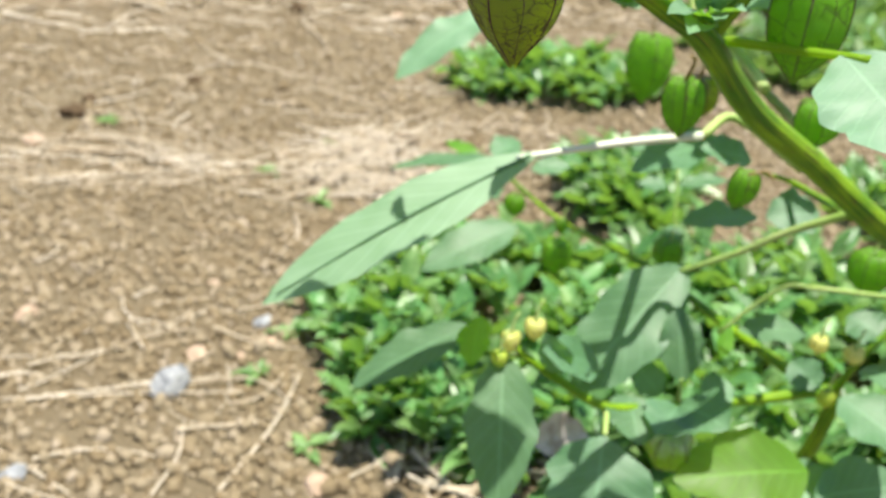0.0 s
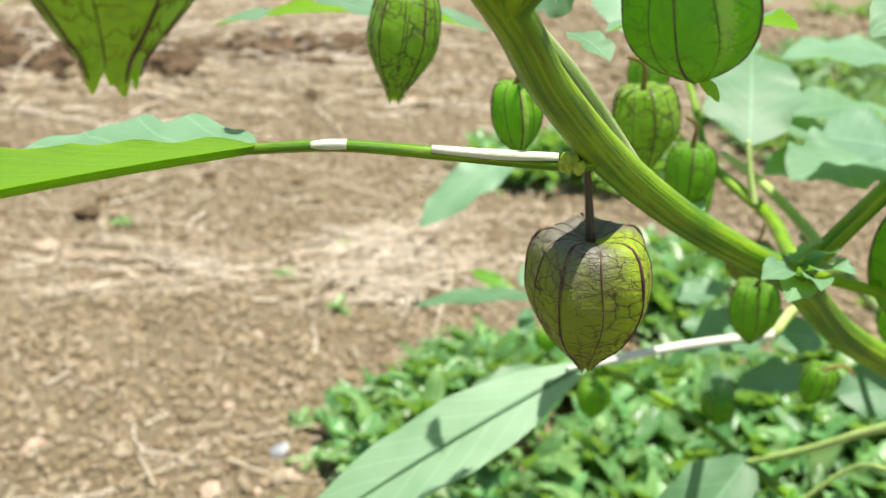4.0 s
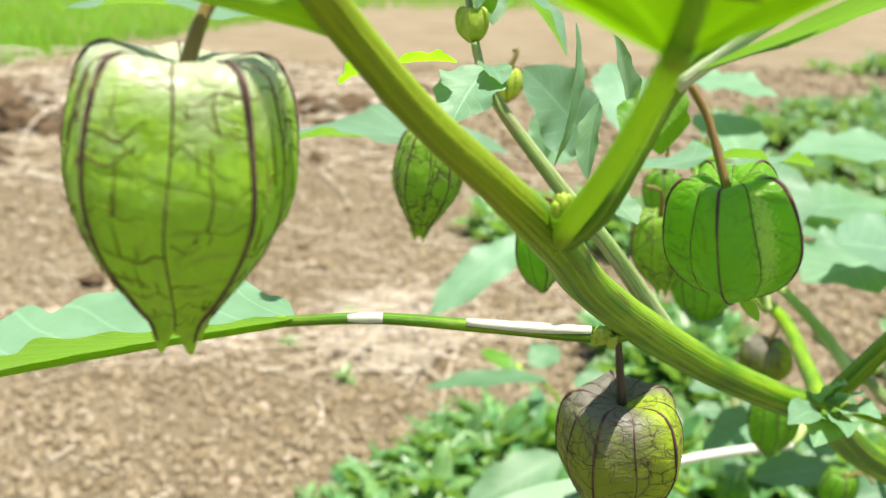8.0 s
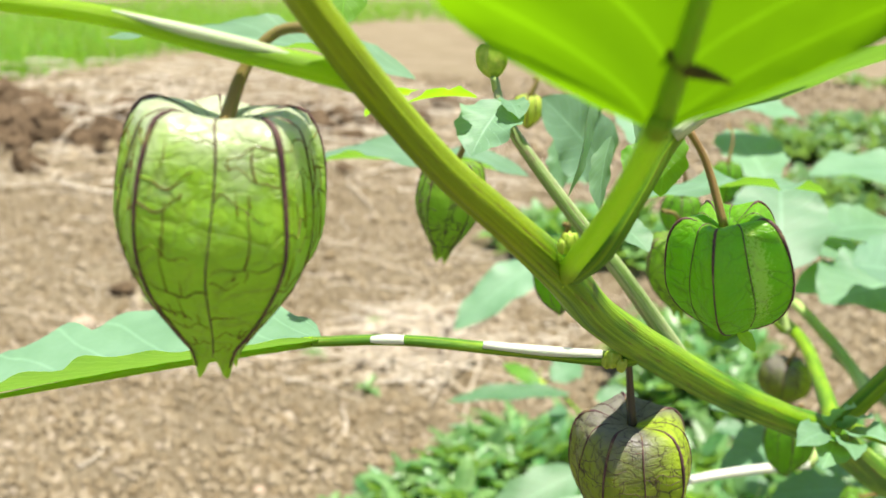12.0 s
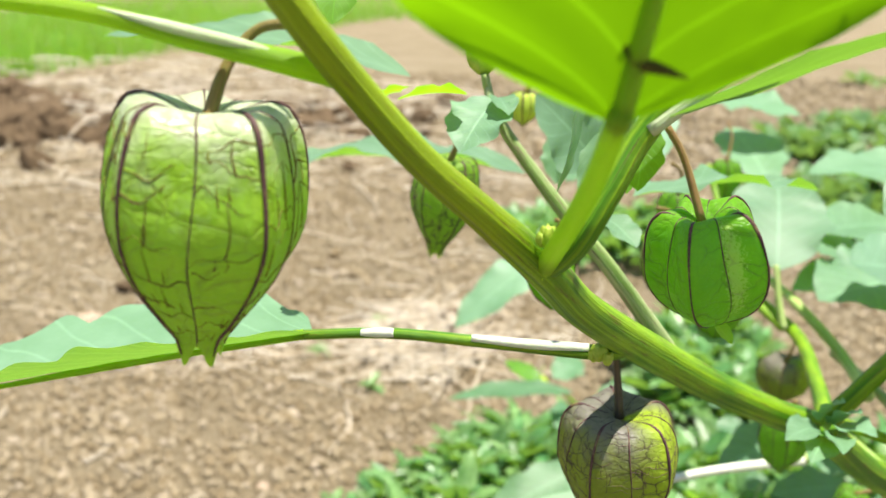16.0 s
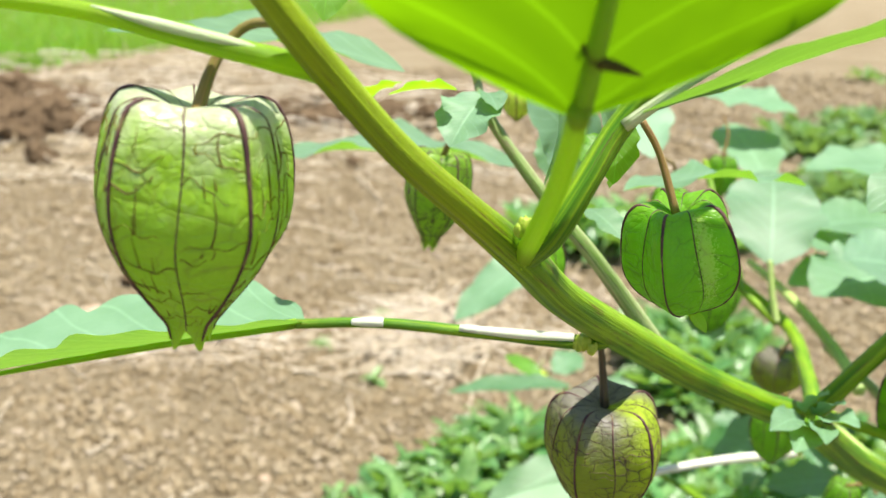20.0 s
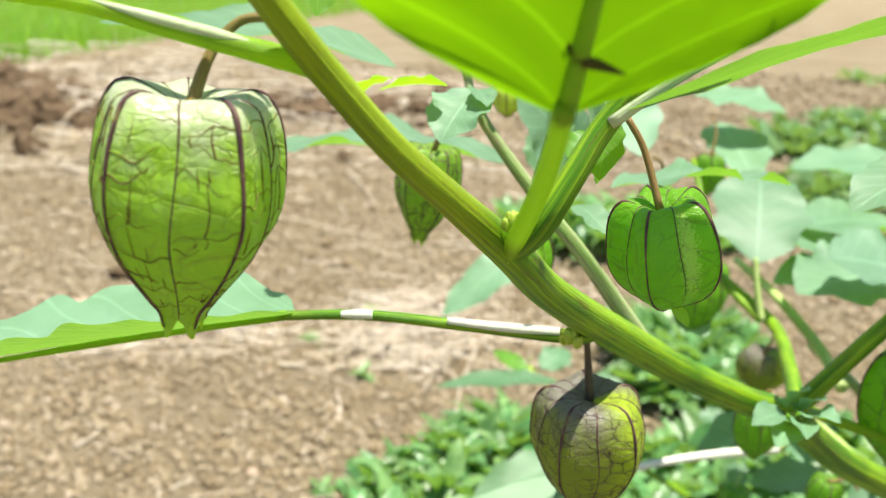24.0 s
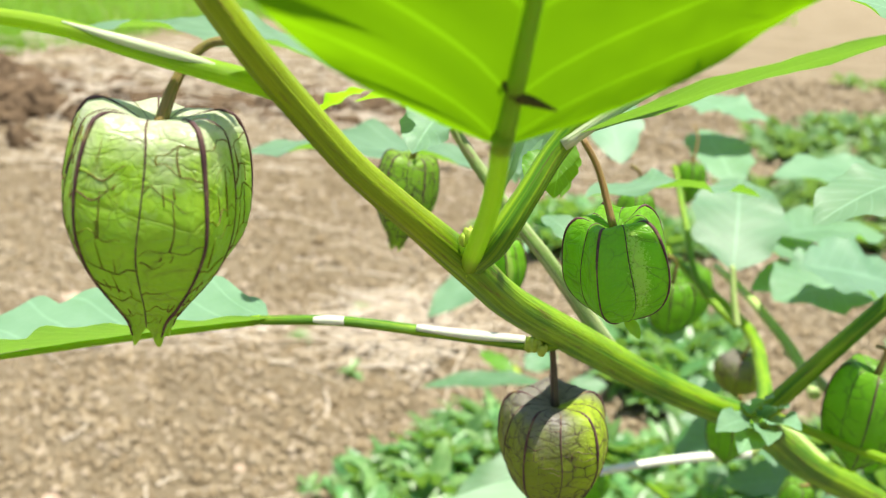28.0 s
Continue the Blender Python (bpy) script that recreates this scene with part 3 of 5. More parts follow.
def scatter(name, v, f, mats4, mat, label, category, smooth=False, uvs=None, kind="stuff"):
    """One mesh of many copies of a small shape; mats4 is an array of 3 x 4 transforms."""
    n = len(mats4)
    allv = np.einsum("nij,vj->nvi", mats4[:, :, :3], v) + mats4[:, None, :, 3]
    allf = (np.arange(n)[:, None, None] * len(v) + f[None]).reshape(-1, f.shape[1])
    me = bpy.data.meshes.new(name)
    me.vertices.add(n * len(v))
    me.vertices.foreach_set("co", allv.astype(np.float32).ravel())
    me.loops.add(allf.size)
    me.loops.foreach_set("vertex_index", allf.astype(np.int32).ravel())
    me.polygons.add(len(allf))
    me.polygons.foreach_set("loop_start", np.arange(0, allf.size, f.shape[1], dtype=np.int32))
    me.polygons.foreach_set("use_smooth", np.full(len(allf), smooth))
    if uvs is not None:
        lay = me.uv_layers.new(name="UVMap")
        lay.data.foreach_set("uv", np.tile(np.asarray(uvs, dtype=np.float32)[f.ravel()], (n, 1)).ravel())
    me.materials.append(mat)
    me.update(calc_edges=True)
    me.validate()
    ob = new(name, me)
    return tagged(ob, label, category, "", kind)


def rotations(rng, n, tilt):
    """n random turns: any heading, tilted by up to tilt radians."""
    head, lean, roll = rng.uniform(0, 2 * np.pi, n), rng.normal(0, tilt, n), rng.normal(0, tilt, n)
    out = np.zeros((n, 3, 3))
    for i in range(n):
        out[i] = np.array(Euler((roll[i], lean[i], head[i])).to_matrix())
    return out


def ground_height(x, y):
    return 0.006 * noise.noise((x * 4, y * 4, 0)) + 0.004 * noise.noise((x * 11, y * 11, 3))


# ---- ground ----
xs = np.concatenate([[-300, -80, -25, -10, -5], np.arange(-3, 3.01, 0.06), [5, 10, 25, 80, 300]])
ys = np.concatenate([[-300, -60, -12, -3, -1], np.arange(-0.4, 4.61, 0.06), [6, 9, 14, 25, 60, 150, 400]])
gv = [(x, y, ground_height(x, y) if abs(x) < 4 and -1 < y < 5 else 0.0) for y in ys for x in xs]
gf = [(j * len(xs) + i, j * len(xs) + i + 1, (j + 1) * len(xs) + i + 1, (j + 1) * len(xs) + i) for j in range(len(ys) - 1) for i in range(len(xs) - 1)]
ground = mesh_object("ground", gv, gf, SOIL, None)
tagged(ground, "bare dry brown crumbly garden soil", "ground", "", "structure")

iv, ifc = icosphere()


def clods(name, x0, x1, y0, y1, n, size, label, seed):
    rg = np.random.default_rng(seed)
    x, y = rg.uniform(x0, x1, n), rg.uniform(y0, y1, n)
    x = x + rg.normal(0, 0.06, n) * (1 + (x1 - x0) * 0.5)
    y = y + rg.normal(0, 0.05, n)
    s = size * rg.lognormal(0, 0.32, n)
    rot = rotations(rg, n, 0.9)
    m = np.zeros((n, 3, 4))
    stretch = np.stack([rg.uniform(0.8, 1.3, n), rg.uniform(0.7, 1.1, n), rg.uniform(0.55, 0.85, n)], -1)
    m[:, :, :3] = rot * (stretch * s[:, None])[:, None, :]
    m[:, 0, 3], m[:, 1, 3] = x, y
    m[:, 2, 3] = [ground_height(a, b) + 0.25 * c for a, b, c in zip(x, y, s)]
    shape = iv * rg.uniform(0.8, 1.15, (len(iv), 1))
    return scatter(name, shape, ifc, m, CLOD, label, "soil clods", True)


clods("soil_clods", -0.8, 0.8, 0.42, 1.38, 25000, 0.0042, "small rounded clods of dry brown soil", 11)
clods("soil_clods", -1.3, 1.0, 1.35, 2.5, 13000, 0.0058, "small rounded clods of dry brown soil", 12)

clods("soil_clods", -2.6, 2.6, 2.5, 5.2, 12000, 0.0125, "small rounded clods of dry brown soil", 13)

# ---- main plant ----
def stalk(points, radii, parent, mat=None, name="leaf_stalk", label="", n=14, sides=8):
    return tube(name, points, radii, mat or PALE, parent, label, n, sides)


plant = thing("groundcherry_plant", (0.34, 0.42, 0.0), "green groundcherry plant with purple-veined lantern husks", "plant", "groundcherry plants")
stem = tube("main_stem", [(-0.0293, 0.1682, 0.5287), (-0.0242, 0.1712, 0.5207), (-0.0201, 0.1748, 0.5145), (-0.0136, 0.1780, 0.5063), (-0.0060, 0.1823, 0.4985), (0.0022, 0.1913, 0.4888), (0.0094, 0.2088, 0.4766), (0.0256, 0.2413, 0.4562), (0.0449, 0.2622, 0.4388), (0.0656, 0.2779, 0.4242), (0.0819, 0.2903, 0.4133), (0.1109, 0.3207, 0.3837), (0.1435, 0.3427, 0.3594), (0.1826, 0.3619, 0.3291), (0.2234, 0.3811, 0.2993), (0.2742, 0.3950, 0.2583), (0.34, 0.42, 0.12), (0.34, 0.42, -0.01)],
            [0.0019, 0.0020, 0.0020, 0.0020, 0.0022, 0.0028, 0.0030, 0.0037, 0.0037, 0.0036, 0.0042, 0.0046, 0.0049, 0.0054, 0.006, 0.0065, 0.008, 0.009], MAINSTEM, plant, "ribbed yellow-green main stem", n=110, sides=28, ridge=0.03, ridges=9)
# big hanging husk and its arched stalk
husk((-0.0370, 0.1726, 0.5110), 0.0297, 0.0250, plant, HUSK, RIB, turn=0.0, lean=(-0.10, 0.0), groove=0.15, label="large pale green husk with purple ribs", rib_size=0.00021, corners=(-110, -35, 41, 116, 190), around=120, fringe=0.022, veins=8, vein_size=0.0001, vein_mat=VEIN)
stalk([(-0.0267, 0.1756, 0.5217), (-0.0317, 0.1771, 0.5210), (-0.0351, 0.1757, 0.5171), (-0.0369, 0.1725, 0.5108)], [0.0006, 0.0006, 0.0007, 0.0009], plant, BROWN, "fruit_stalk", "brown arched fruit stalk", 16)
# second husk under the upper leaf
husk((0.0233, 0.1929, 0.4950), 0.0172, 0.0176, plant, HUSK_LOBED, RIB, turn=2.02, lean=(0.20, 0.10), profile=LOBED, groove=0.26, label="small round green husk with dark ribs and a grazed patch", rib_size=0.00015, seed=4, around=100, fringe=0.0)
stalk([(0.0174, 0.1944, 0.5084), (0.0201, 0.1942, 0.5039), (0.0228, 0.1929, 0.4959)], [0.0005, 0.0005, 0.0006], plant, BROWN, "fruit_stalk", "brown fruit stalk", 12)
leaf((0.0260, 0.1938, 0.4814), (0.0284, 0.1918, 0.4786), 0.0024, plant, up=(0.3, -0.6, 0.7), cup=0.3, seed=9, mat=YOUNG, nu=8, nv=4)
# dark netted husk
husk((0.0211, 0.2371, 0.4428), 0.0298, 0.0256, plant, HUSK_DARK, RIB, turn=2.12, lean=(0.03, 0.06), profile=LANTERN, groove=0.09, label="purple-netted husk shaded by the stem", seed=7, around=100, veins=14, vein_size=0.00006)
stalk([(0.0192, 0.2335, 0.4625), (0.0190, 0.2356, 0.4588), (0.0200, 0.2378, 0.4520), (0.0210, 0.2370, 0.4426)], [0.0006, 0.0006, 0.0007, 0.0010], plant, DARKSTALK, "fruit_stalk", "dark fruit stalk", 10)
# long side leaf on its striped stalk
stalk([(0.0198, 0.2330, 0.4618), (0.0172, 0.2305, 0.4598), (-0.0030, 0.2310, 0.4606), (-0.0242, 0.2312, 0.4619), (-0.0432, 0.2314, 0.4608)], [0.0016, 0.0016, 0.0012, 0.0011, 0.0010], plant, STEM, label="green leaf stalk", n=30, sides=10)
# sunlit stretches of this stalk, added as whitish tubes along its top
for highlight_line in ([(0.0132, 0.2299, 0.4608), (0.0022, 0.2302, 0.4611), (-0.0088, 0.2305, 0.4618)], [(-0.0236, 0.2306, 0.4623), (-0.0268, 0.2307, 0.4622), (-0.0299, 0.2308, 0.4620)]):
    stalk(highlight_line, [0.0009, 0.0010, 0.0007], plant, WHITE, "stalk_highlight", "whitish strip standing for sunlight on top of the leaf stalk", n=14, sides=10)
side_leaf = leaf((-0.0395, 0.2315, 0.4614), (-0.1300, 0.2270, 0.4430), 0.0420, plant, up=(0.0, 0.16, 0.985), sides=(0.86, 1.08), bend=0.012, cup=0.33, wave=0.012, teeth=0.02, scallop=0.20, seed=3, full=0.36, label="long wavy leaf blade folded up along its midrib", nu=60, nv=14)
stalk([(-0.0411, 0.2314, 0.4610), (-0.0630, 0.2304, 0.4570), (-0.0850, 0.2292, 0.4525), (-0.1114, 0.2279, 0.4468)], [0.0011, 0.0010, 0.0008, 0.0004], side_leaf, FRESH, "midrib", n=18)
# upper leaf
stalk([(0.0010, 0.1877, 0.4889), (0.0020, 0.1873, 0.4908), (0.0042, 0.1687, 0.5030), (0.0050, 0.1566, 0.5110), (0.0051, 0.1484, 0.5163)], [0.0008, 0.0014, 0.0012, 0.0011, 0.0010], plant, FRESH, label="yellow-green leaf stalk", n=18, sides=12)
blade_base, blade_tip = Vector((0.0052, 0.1502, 0.5155)), Vector((0.0150, 0.1225, 0.5845))
upper = leaf(blade_base, blade_tip, 0.074, plant, sides=(1.1, 0.85), up=(-0.349, 0.798, 0.406), cup=-0.03, wave=0.02, teeth=0.03, seed=5, full=0.43, mat=BRIGHT, label="large bright green upper leaf lit through", nu=34, nv=16)


def under(u, aside=0.0, drop=0.0005):
    """A place on the underside of the upper leaf, along its midrib."""
    return blade_base.lerp(blade_tip, u) + Vector((aside, -drop * 0.6, -drop))


stalk([under(0), under(0.2), under(0.5), under(0.98, 0, 0.0)], [0.0010, 0.0008, 0.0006, 0.0002], upper, FRESH, "midrib", n=18)
stalk([under(0.095, -0.0013, 0.0002), under(0.085, 0, 0.0009), under(0.078, 0.0018, 0.0009), under(0.074, 0.0040, 0.0013)], [0.0002, 0.0006, 0.0005, 0.0001], upper, SCAR, "brown_scar", "dark brown insect scar", n=10)
tube("side_branch", [(0.0022, 0.1905, 0.4895), (0.0055, 0.1845, 0.4950), (0.0093, 0.1853, 0.5014), (0.0143, 0.1882, 0.5094), (0.0232, 0.1877, 0.5195), (0.0341, 0.1883, 0.5328)], [0.0020, 0.0021, 0.0018, 0.0017, 0.0016, 0.0014], STEM, plant, "green side branch", n=20, sides=12)
stalk([(0.0140, 0.1872, 0.5088), (0.0214, 0.1870, 0.5144), (0.0290, 0.1856, 0.5190)], [0.0011, 0.0009, 0.0004], plant, PALE_LIT, n=14)
leaf((0.0150, 0.1872, 0.5096), (0.0585, 0.1752, 0.5275), 0.007, plant, up=(0.05, 0.35, 0.9), bend=0.02, cup=0.1, wave=0.05, seed=8, mat=LEAF, label="leaf seen from below with a pale rolled edge")
upper_stalk = tube("leaf_stalk", [(-0.0225, 0.1753, 0.5158), (-0.0265, 0.1737, 0.5174), (-0.0376, 0.1735, 0.5199), (-0.0490, 0.1740, 0.5226), (-0.0590, 0.1740, 0.5238), (-0.0720, 0.1760, 0.5250)], [0.0012, 0.0015, 0.0012, 0.0011, 0.0010, 0.0010], FRESH, plant, "yellow-green upper leaf stalk", n=26, sides=14)
# the highlight on this stalk is a thin pale tube laid over it
tube("stalk_highlight", [(-0.0262, 0.1730, 0.5182), (-0.0330, 0.1728, 0.5197), (-0.0405, 0.1728, 0.5214), (-0.0482, 0.1734, 0.5232)], [0.0001, 0.0007, 0.0007, 0.0002], PALE_LIT, upper_stalk, "pale strip standing for a highlight on the upper side", n=16, sides=10)
# rear branch with bud
tube("rear_branch", [(0.0352, 0.2596, 0.4467), (0.0195, 0.2526, 0.4688), (0.0085, 0.2543, 0.4815), (-0.0045, 0.2593, 0.4982), (-0.0077, 0.2621, 0.5071), (-0.0104, 0.2667, 0.5218), (-0.0151, 0.2730, 0.5418)], [0.0021, 0.0017, 0.0015, 0.0012, 0.0008, 0.0007, 0.0006], PURPLE, plant, "striped green and purple branch", n=40, sides=14, ridge=0.05)
husk((-0.0083, 0.2620, 0.5135), 0.0066, 0.0064, plant, BUD, BUD, turn=0.6, profile=ROUND, groove=0.30, ribs=5, label="round yellow-green flower bud", rib_size=0.0003, around=40)
stalk([(-0.0077, 0.2614, 0.5050), (-0.0082, 0.2602, 0.5079)], [0.0006, 0.0006], plant, PALE, "fruit_stalk", n=4)
# axillary buds at the nodes
for c, size in (((0.0020, 0.1845, 0.4966), 0.0024), ((0.0012, 0.1842, 0.4958), 0.0018), ((0.0150, 0.2285, 0.4618), 0.0034), ((0.0165, 0.2280, 0.4606), 0.0026), ((0.0140, 0.2290, 0.4604), 0.0022), ((0.0775, 0.2745, 0.4228), 0.0045)):
    husk(c, size, size * 0.9, plant, BUD, BUD, turn=size * 900, profile=ROUND, groove=0.3, ribs=5, label="tiny pale green axillary bud", rib_size=0.00012, around=24, seed=int(size * 1e5))
# blades round the rear branch: base, tip, width, up, seed, material
for b, t, w, u, sd, mt, cu in (
    ((-0.0051, 0.2588, 0.5034), (-0.0122, 0.2472, 0.4939), 0.0135, (-0.3, -0.75, 0.6), 11, LEAF, 0.2),
    ((-0.0051, 0.2588, 0.5034), (-0.0029, 0.2497, 0.5011), 0.006, (0.2, -0.7, 0.7), 12, LEAF, 0.4),
    ((-0.0112, 0.2522, 0.5047), (-0.0248, 0.2484, 0.5039), 0.007, (0.0, 0.3, 0.9), 13, YOUNG, 0.3),
    ((-0.0285, 0.3090, 0.5022), (-0.1143, 0.3164, 0.5109), 0.036, (0.0, -0.06, 1), 14, LEAF, 0.12),
    ((0.0042, 0.3676, 0.4643), (-0.0844, 0.3671, 0.4651), 0.044, (0.0, 0.02, 1), 15, LEAF, 0.16),
    ((-0.0060, 0.2620, 0.5225), (0.0100, 0.2600, 0.5050), 0.0085, (0.75, -0.3, 0.6), 16, LEAF, 0.6),
    ((-0.0043, 0.2716, 0.5104), (-0.0048, 0.2830, 0.5231), 0.0065, (0.2, -0.8, 0.6), 17, LEAF, 0.2),
    ((-0.0031, 0.2798, 0.5128), (-0.0007, 0.2892, 0.5255), 0.008, (0.0, 0.8, 0.5), 18, YOUNG, 0.2),
    ((0.0235, 0.3161, 0.4765), (0.0043, 0.3068, 0.4982), 0.021, (-0.2, -0.7, 0.7), 19, LEAF, 0.15),
    ((0.0120, 0.3341, 0.4844), (0.0125, 0.3243, 0.4703), 0.0080, (-0.5, -0.6, 0.4), 20, LEAF, 0.3),
    ((0.0179, 0.2638, 0.4777), (0.0244, 0.2523, 0.4739), 0.0080, (0.3, -0.6, 0.7), 21, LEAF, 0.2),
    ((0.0303, 0.2995, 0.4734), (0.0806, 0.3113, 0.4732), 0.032, (0.0, 0.17, 1), 22, LEAF, 0.1),
    ((0.0185, 0.2373, 0.4932), (0.0133, 0.2274, 0.5118), 0.006, (0.6, -0.6, 0.3), 23, LEAF, 0.2),
    ((0.0150, 0.2493, 0.4982), (0.0125, 0.2399, 0.4855), 0.0055, (-0.7, -0.6, 0.2), 24, LEAF, 0.3),
    ((0.0184, 0.2354, 0.5000), (0.0177, 0.2273, 0.4911), 0.0075, (0.5, 0.6, 0.4), 25, YOUNG, 0.2),
    ((0.1145, 0.2910, 0.4861), (0.0811, 0.2705, 0.4767), 0.020, (0.1, -0.1, 1), 26, LEAF, 0.1),
    ((0.0840, 0.2270, 0.5210), (0.0566, 0.2179, 0.5295), 0.022, (0.1, -0.3, 1), 27, LEAF, 0.1),
    ((0.0508, 0.5340, 0.4303), (0.0296, 0.5317, 0.4258), 0.015, (0, -0.3, 1), 28, LEAF, 0.1),
    ((0.0316, 0.6057, 0.3634), (-0.0293, 0.5703, 0.3238), 0.030, (-0.1, -0.45, 0.9), 29, LEAF, 0.1),
    ((0.0098, 0.2480, 0.5125), (0.0066, 0.2450, 0.4865), 0.0052, (0.85, -0.35, 0.2), 31, LEAF, 0.3),
    ((0.0150, 0.1935, 0.5085), (0.0135, 0.1895, 0.5005), 0.0058, (-0.3, -0.75, 0.5), 32, YOUNG, 0.25),
    ((0.0125, 0.1950, 0.5060), (0.0092, 0.1920, 0.5030), 0.0040, (-0.2, -0.7, 0.6), 33, YOUNG, 0.25),
    ((-0.0350, 0.2450, 0.5300), (-0.0350, 0.2370, 0.5186), 0.0085, (0.3, -0.8, 0.5), 34, YOUNG, 0.2),
    ((-0.0095, 0.2640, 0.5240), (-0.0078, 0.2600, 0.5140), 0.0060, (0.6, -0.75, 0.3), 35, LEAF, 0.4),
    ((-0.0060, 0.2650, 0.5250), (-0.0048, 0.2620, 0.5130), 0.0060, (-0.3, -0.8, 0.4), 36, YOUNG, 0.3),
    ((-0.0351, 0.2640, 0.4989), (-0.0234, 0.2610, 0.5051), 0.008, (0, 0.2, 1), 30, YOUNG, 0.2),
    ):
    leaf(b, t, w, plant, up=u, cup=cu, bend=0.06, wave=0.06, seed=sd, mat=mt)
# hanging husks behind the stem: top, length, width, turn, lean, material, stalk top
for tp, ln, wd, tn, le, mt, st in (
    ((-0.0178, 0.3027, 0.4800), 0.0265, 0.0185, 0.9, (-0.14, 0.0), HUSK_NET, (-0.0144, 0.2965, 0.4933)),
    ((0.0084, 0.2912, 0.4609), 0.0180, 0.0135, 1.4, (0.12, 0.0), HUSK_LOBED, (0.0097, 0.2840, 0.4708)),
    ((0.0482, 0.3365, 0.4518), 0.0250, 0.0215, 0.2, (0.12, 0.0), HUSK_NET, (0.0419, 0.3296, 0.4631)),
    ((0.0694, 0.3558, 0.4296), 0.0215, 0.0165, 0.5, (0.0, 0.0), HUSK_PLAIN, (0.0660, 0.3544, 0.4411)),
    ((0.0584, 0.3811, 0.4541), 0.0160, 0.0150, 0.5, (0.0, 0.0), HUSK_PLAIN, (0.0540, 0.3750, 0.4672)),
    ((0.1114, 0.2886, 0.4305), 0.0320, 0.0238, 0.7, (-0.05, 0.0), HUSK_PLAIN, (0.1098, 0.2884, 0.4398)),
    ((0.1283, 0.4536, 0.3599), 0.0220, 0.0240, 0.7, (0.0, 0.0), HUSK_DARK, (0.1269, 0.4427, 0.3757)),
    ((0.1427, 0.6335, 0.3418), 0.0480, 0.0350, 1.5, (-0.02, 0.0), HUSK_PLAIN, (0.1373, 0.6222, 0.3646)),
    ((0.0951, 0.3540, 0.3832), 0.0230, 0.0170, 0.4, (0.05, 0.0), HUSK_PLAIN, (0.0924, 0.3386, 0.3974)),
    ((0.1532, 0.3662, 0.3735), 0.0200, 0.0200, 0.4, (0.0, 0.0), HUSK_PLAIN, (0.1507, 0.3651, 0.3828)),
    ((0.1360, 0.3823, 0.3375), 0.0185, 0.0142, 0.4, (-0.15, 0.1), HUSK_PLAIN, (0.1459, 0.3770, 0.3379)),
    ((0.1011, 0.4867, 0.4446), 0.0200, 0.0150, 0.4, (0.0, 0.0), HUSK_PLAIN, (0.1018, 0.4947, 0.4638)),
    ((0.0023, 0.3435, 0.4932), 0.0100, 0.0100, 0.4, (0.0, 0.0), BUD, (0.0038, 0.3453, 0.4989)),
):
    husk(tp, ln, wd, plant, mt, RIB, turn=tn, lean=le, profile=HEART if mt == HUSK_NET else HEARTROUND, seed=int(ln * 1e4), around=50, rib_size=0.00018, veins=6 if mt == HUSK_NET else 0, vein_size=0.0001, fringe=0.025 if mt == HUSK_NET else 0.01)
    mid = (Vector(tp) + Vector(st)) / 2 + Vector((0.002, 0, 0.003))
    stalk([st, mid, tp], [0.0006, 0.0006, 0.0010], plant, BROWN, "fruit_stalk", n=8)
# rear branches and the stalks of pale leaves at their nodes
for pts, rad, mt, nm in (
    ([(0.0847, 0.2942, 0.4136), (0.0898, 0.2921, 0.4225), (0.0978, 0.2910, 0.4340), (0.1137, 0.2885, 0.4563)], [0.0030, 0.0026, 0.0025, 0.0022], STEM, "side_branch"),
    ([(0.0908, 0.3084, 0.4072), (0.1064, 0.3579, 0.3943), (0.1195, 0.4197, 0.3878), (0.1023, 0.4434, 0.3999), (0.0893, 0.4664, 0.4092)], [0.0030, 0.0027, 0.0026, 0.0022, 0.0018], STEM, "side_branch"),
    ([(0.1409, 0.3954, 0.3725), (0.1411, 0.4284, 0.3772), (0.1314, 0.4624, 0.3872), (0.1215, 0.4949, 0.3925)], [0.0026, 0.0024, 0.0022, 0.0018], PALE, "side_branch"),
    ([(0.1094, 0.4071, 0.3954), (0.1077, 0.4115, 0.4062), (0.1068, 0.4166, 0.4186)], [0.0016, 0.0013, 0.0011], PALE, "leaf_stalk"),
    ([(0.1094, 0.4071, 0.3954), (0.0969, 0.4276, 0.4063), (0.0955, 0.4556, 0.4219), (0.0933, 0.4865, 0.4444)], [0.0018, 0.0016, 0.0015, 0.0013], STEM, "side_branch"),
    ([(0.1916, 0.4272, 0.3267), (0.1686, 0.4384, 0.3505), (0.1458, 0.4473, 0.3693)], [0.0026, 0.0024, 0.0022], PURPLE, "side_branch"),
    ([(0.1756, 0.3617, 0.3289), (0.1798, 0.4123, 0.3188), (0.1753, 0.4338, 0.3175), (0.1612, 0.4353, 0.3208)], [0.0022, 0.0018, 0.0014, 0.0010], STEM, "side_branch"),
    ([(0.1778, 0.3628, 0.3311), (0.1580, 0.3771, 0.3147), (0.1405, 0.3904, 0.2964), (0.1202, 0.4043, 0.2790)], [0.0020, 0.0018, 0.0016, 0.0014], PALE, "leaf_stalk"),
):
    tube(nm, pts, rad, mt, plant, n=22, sides=10)
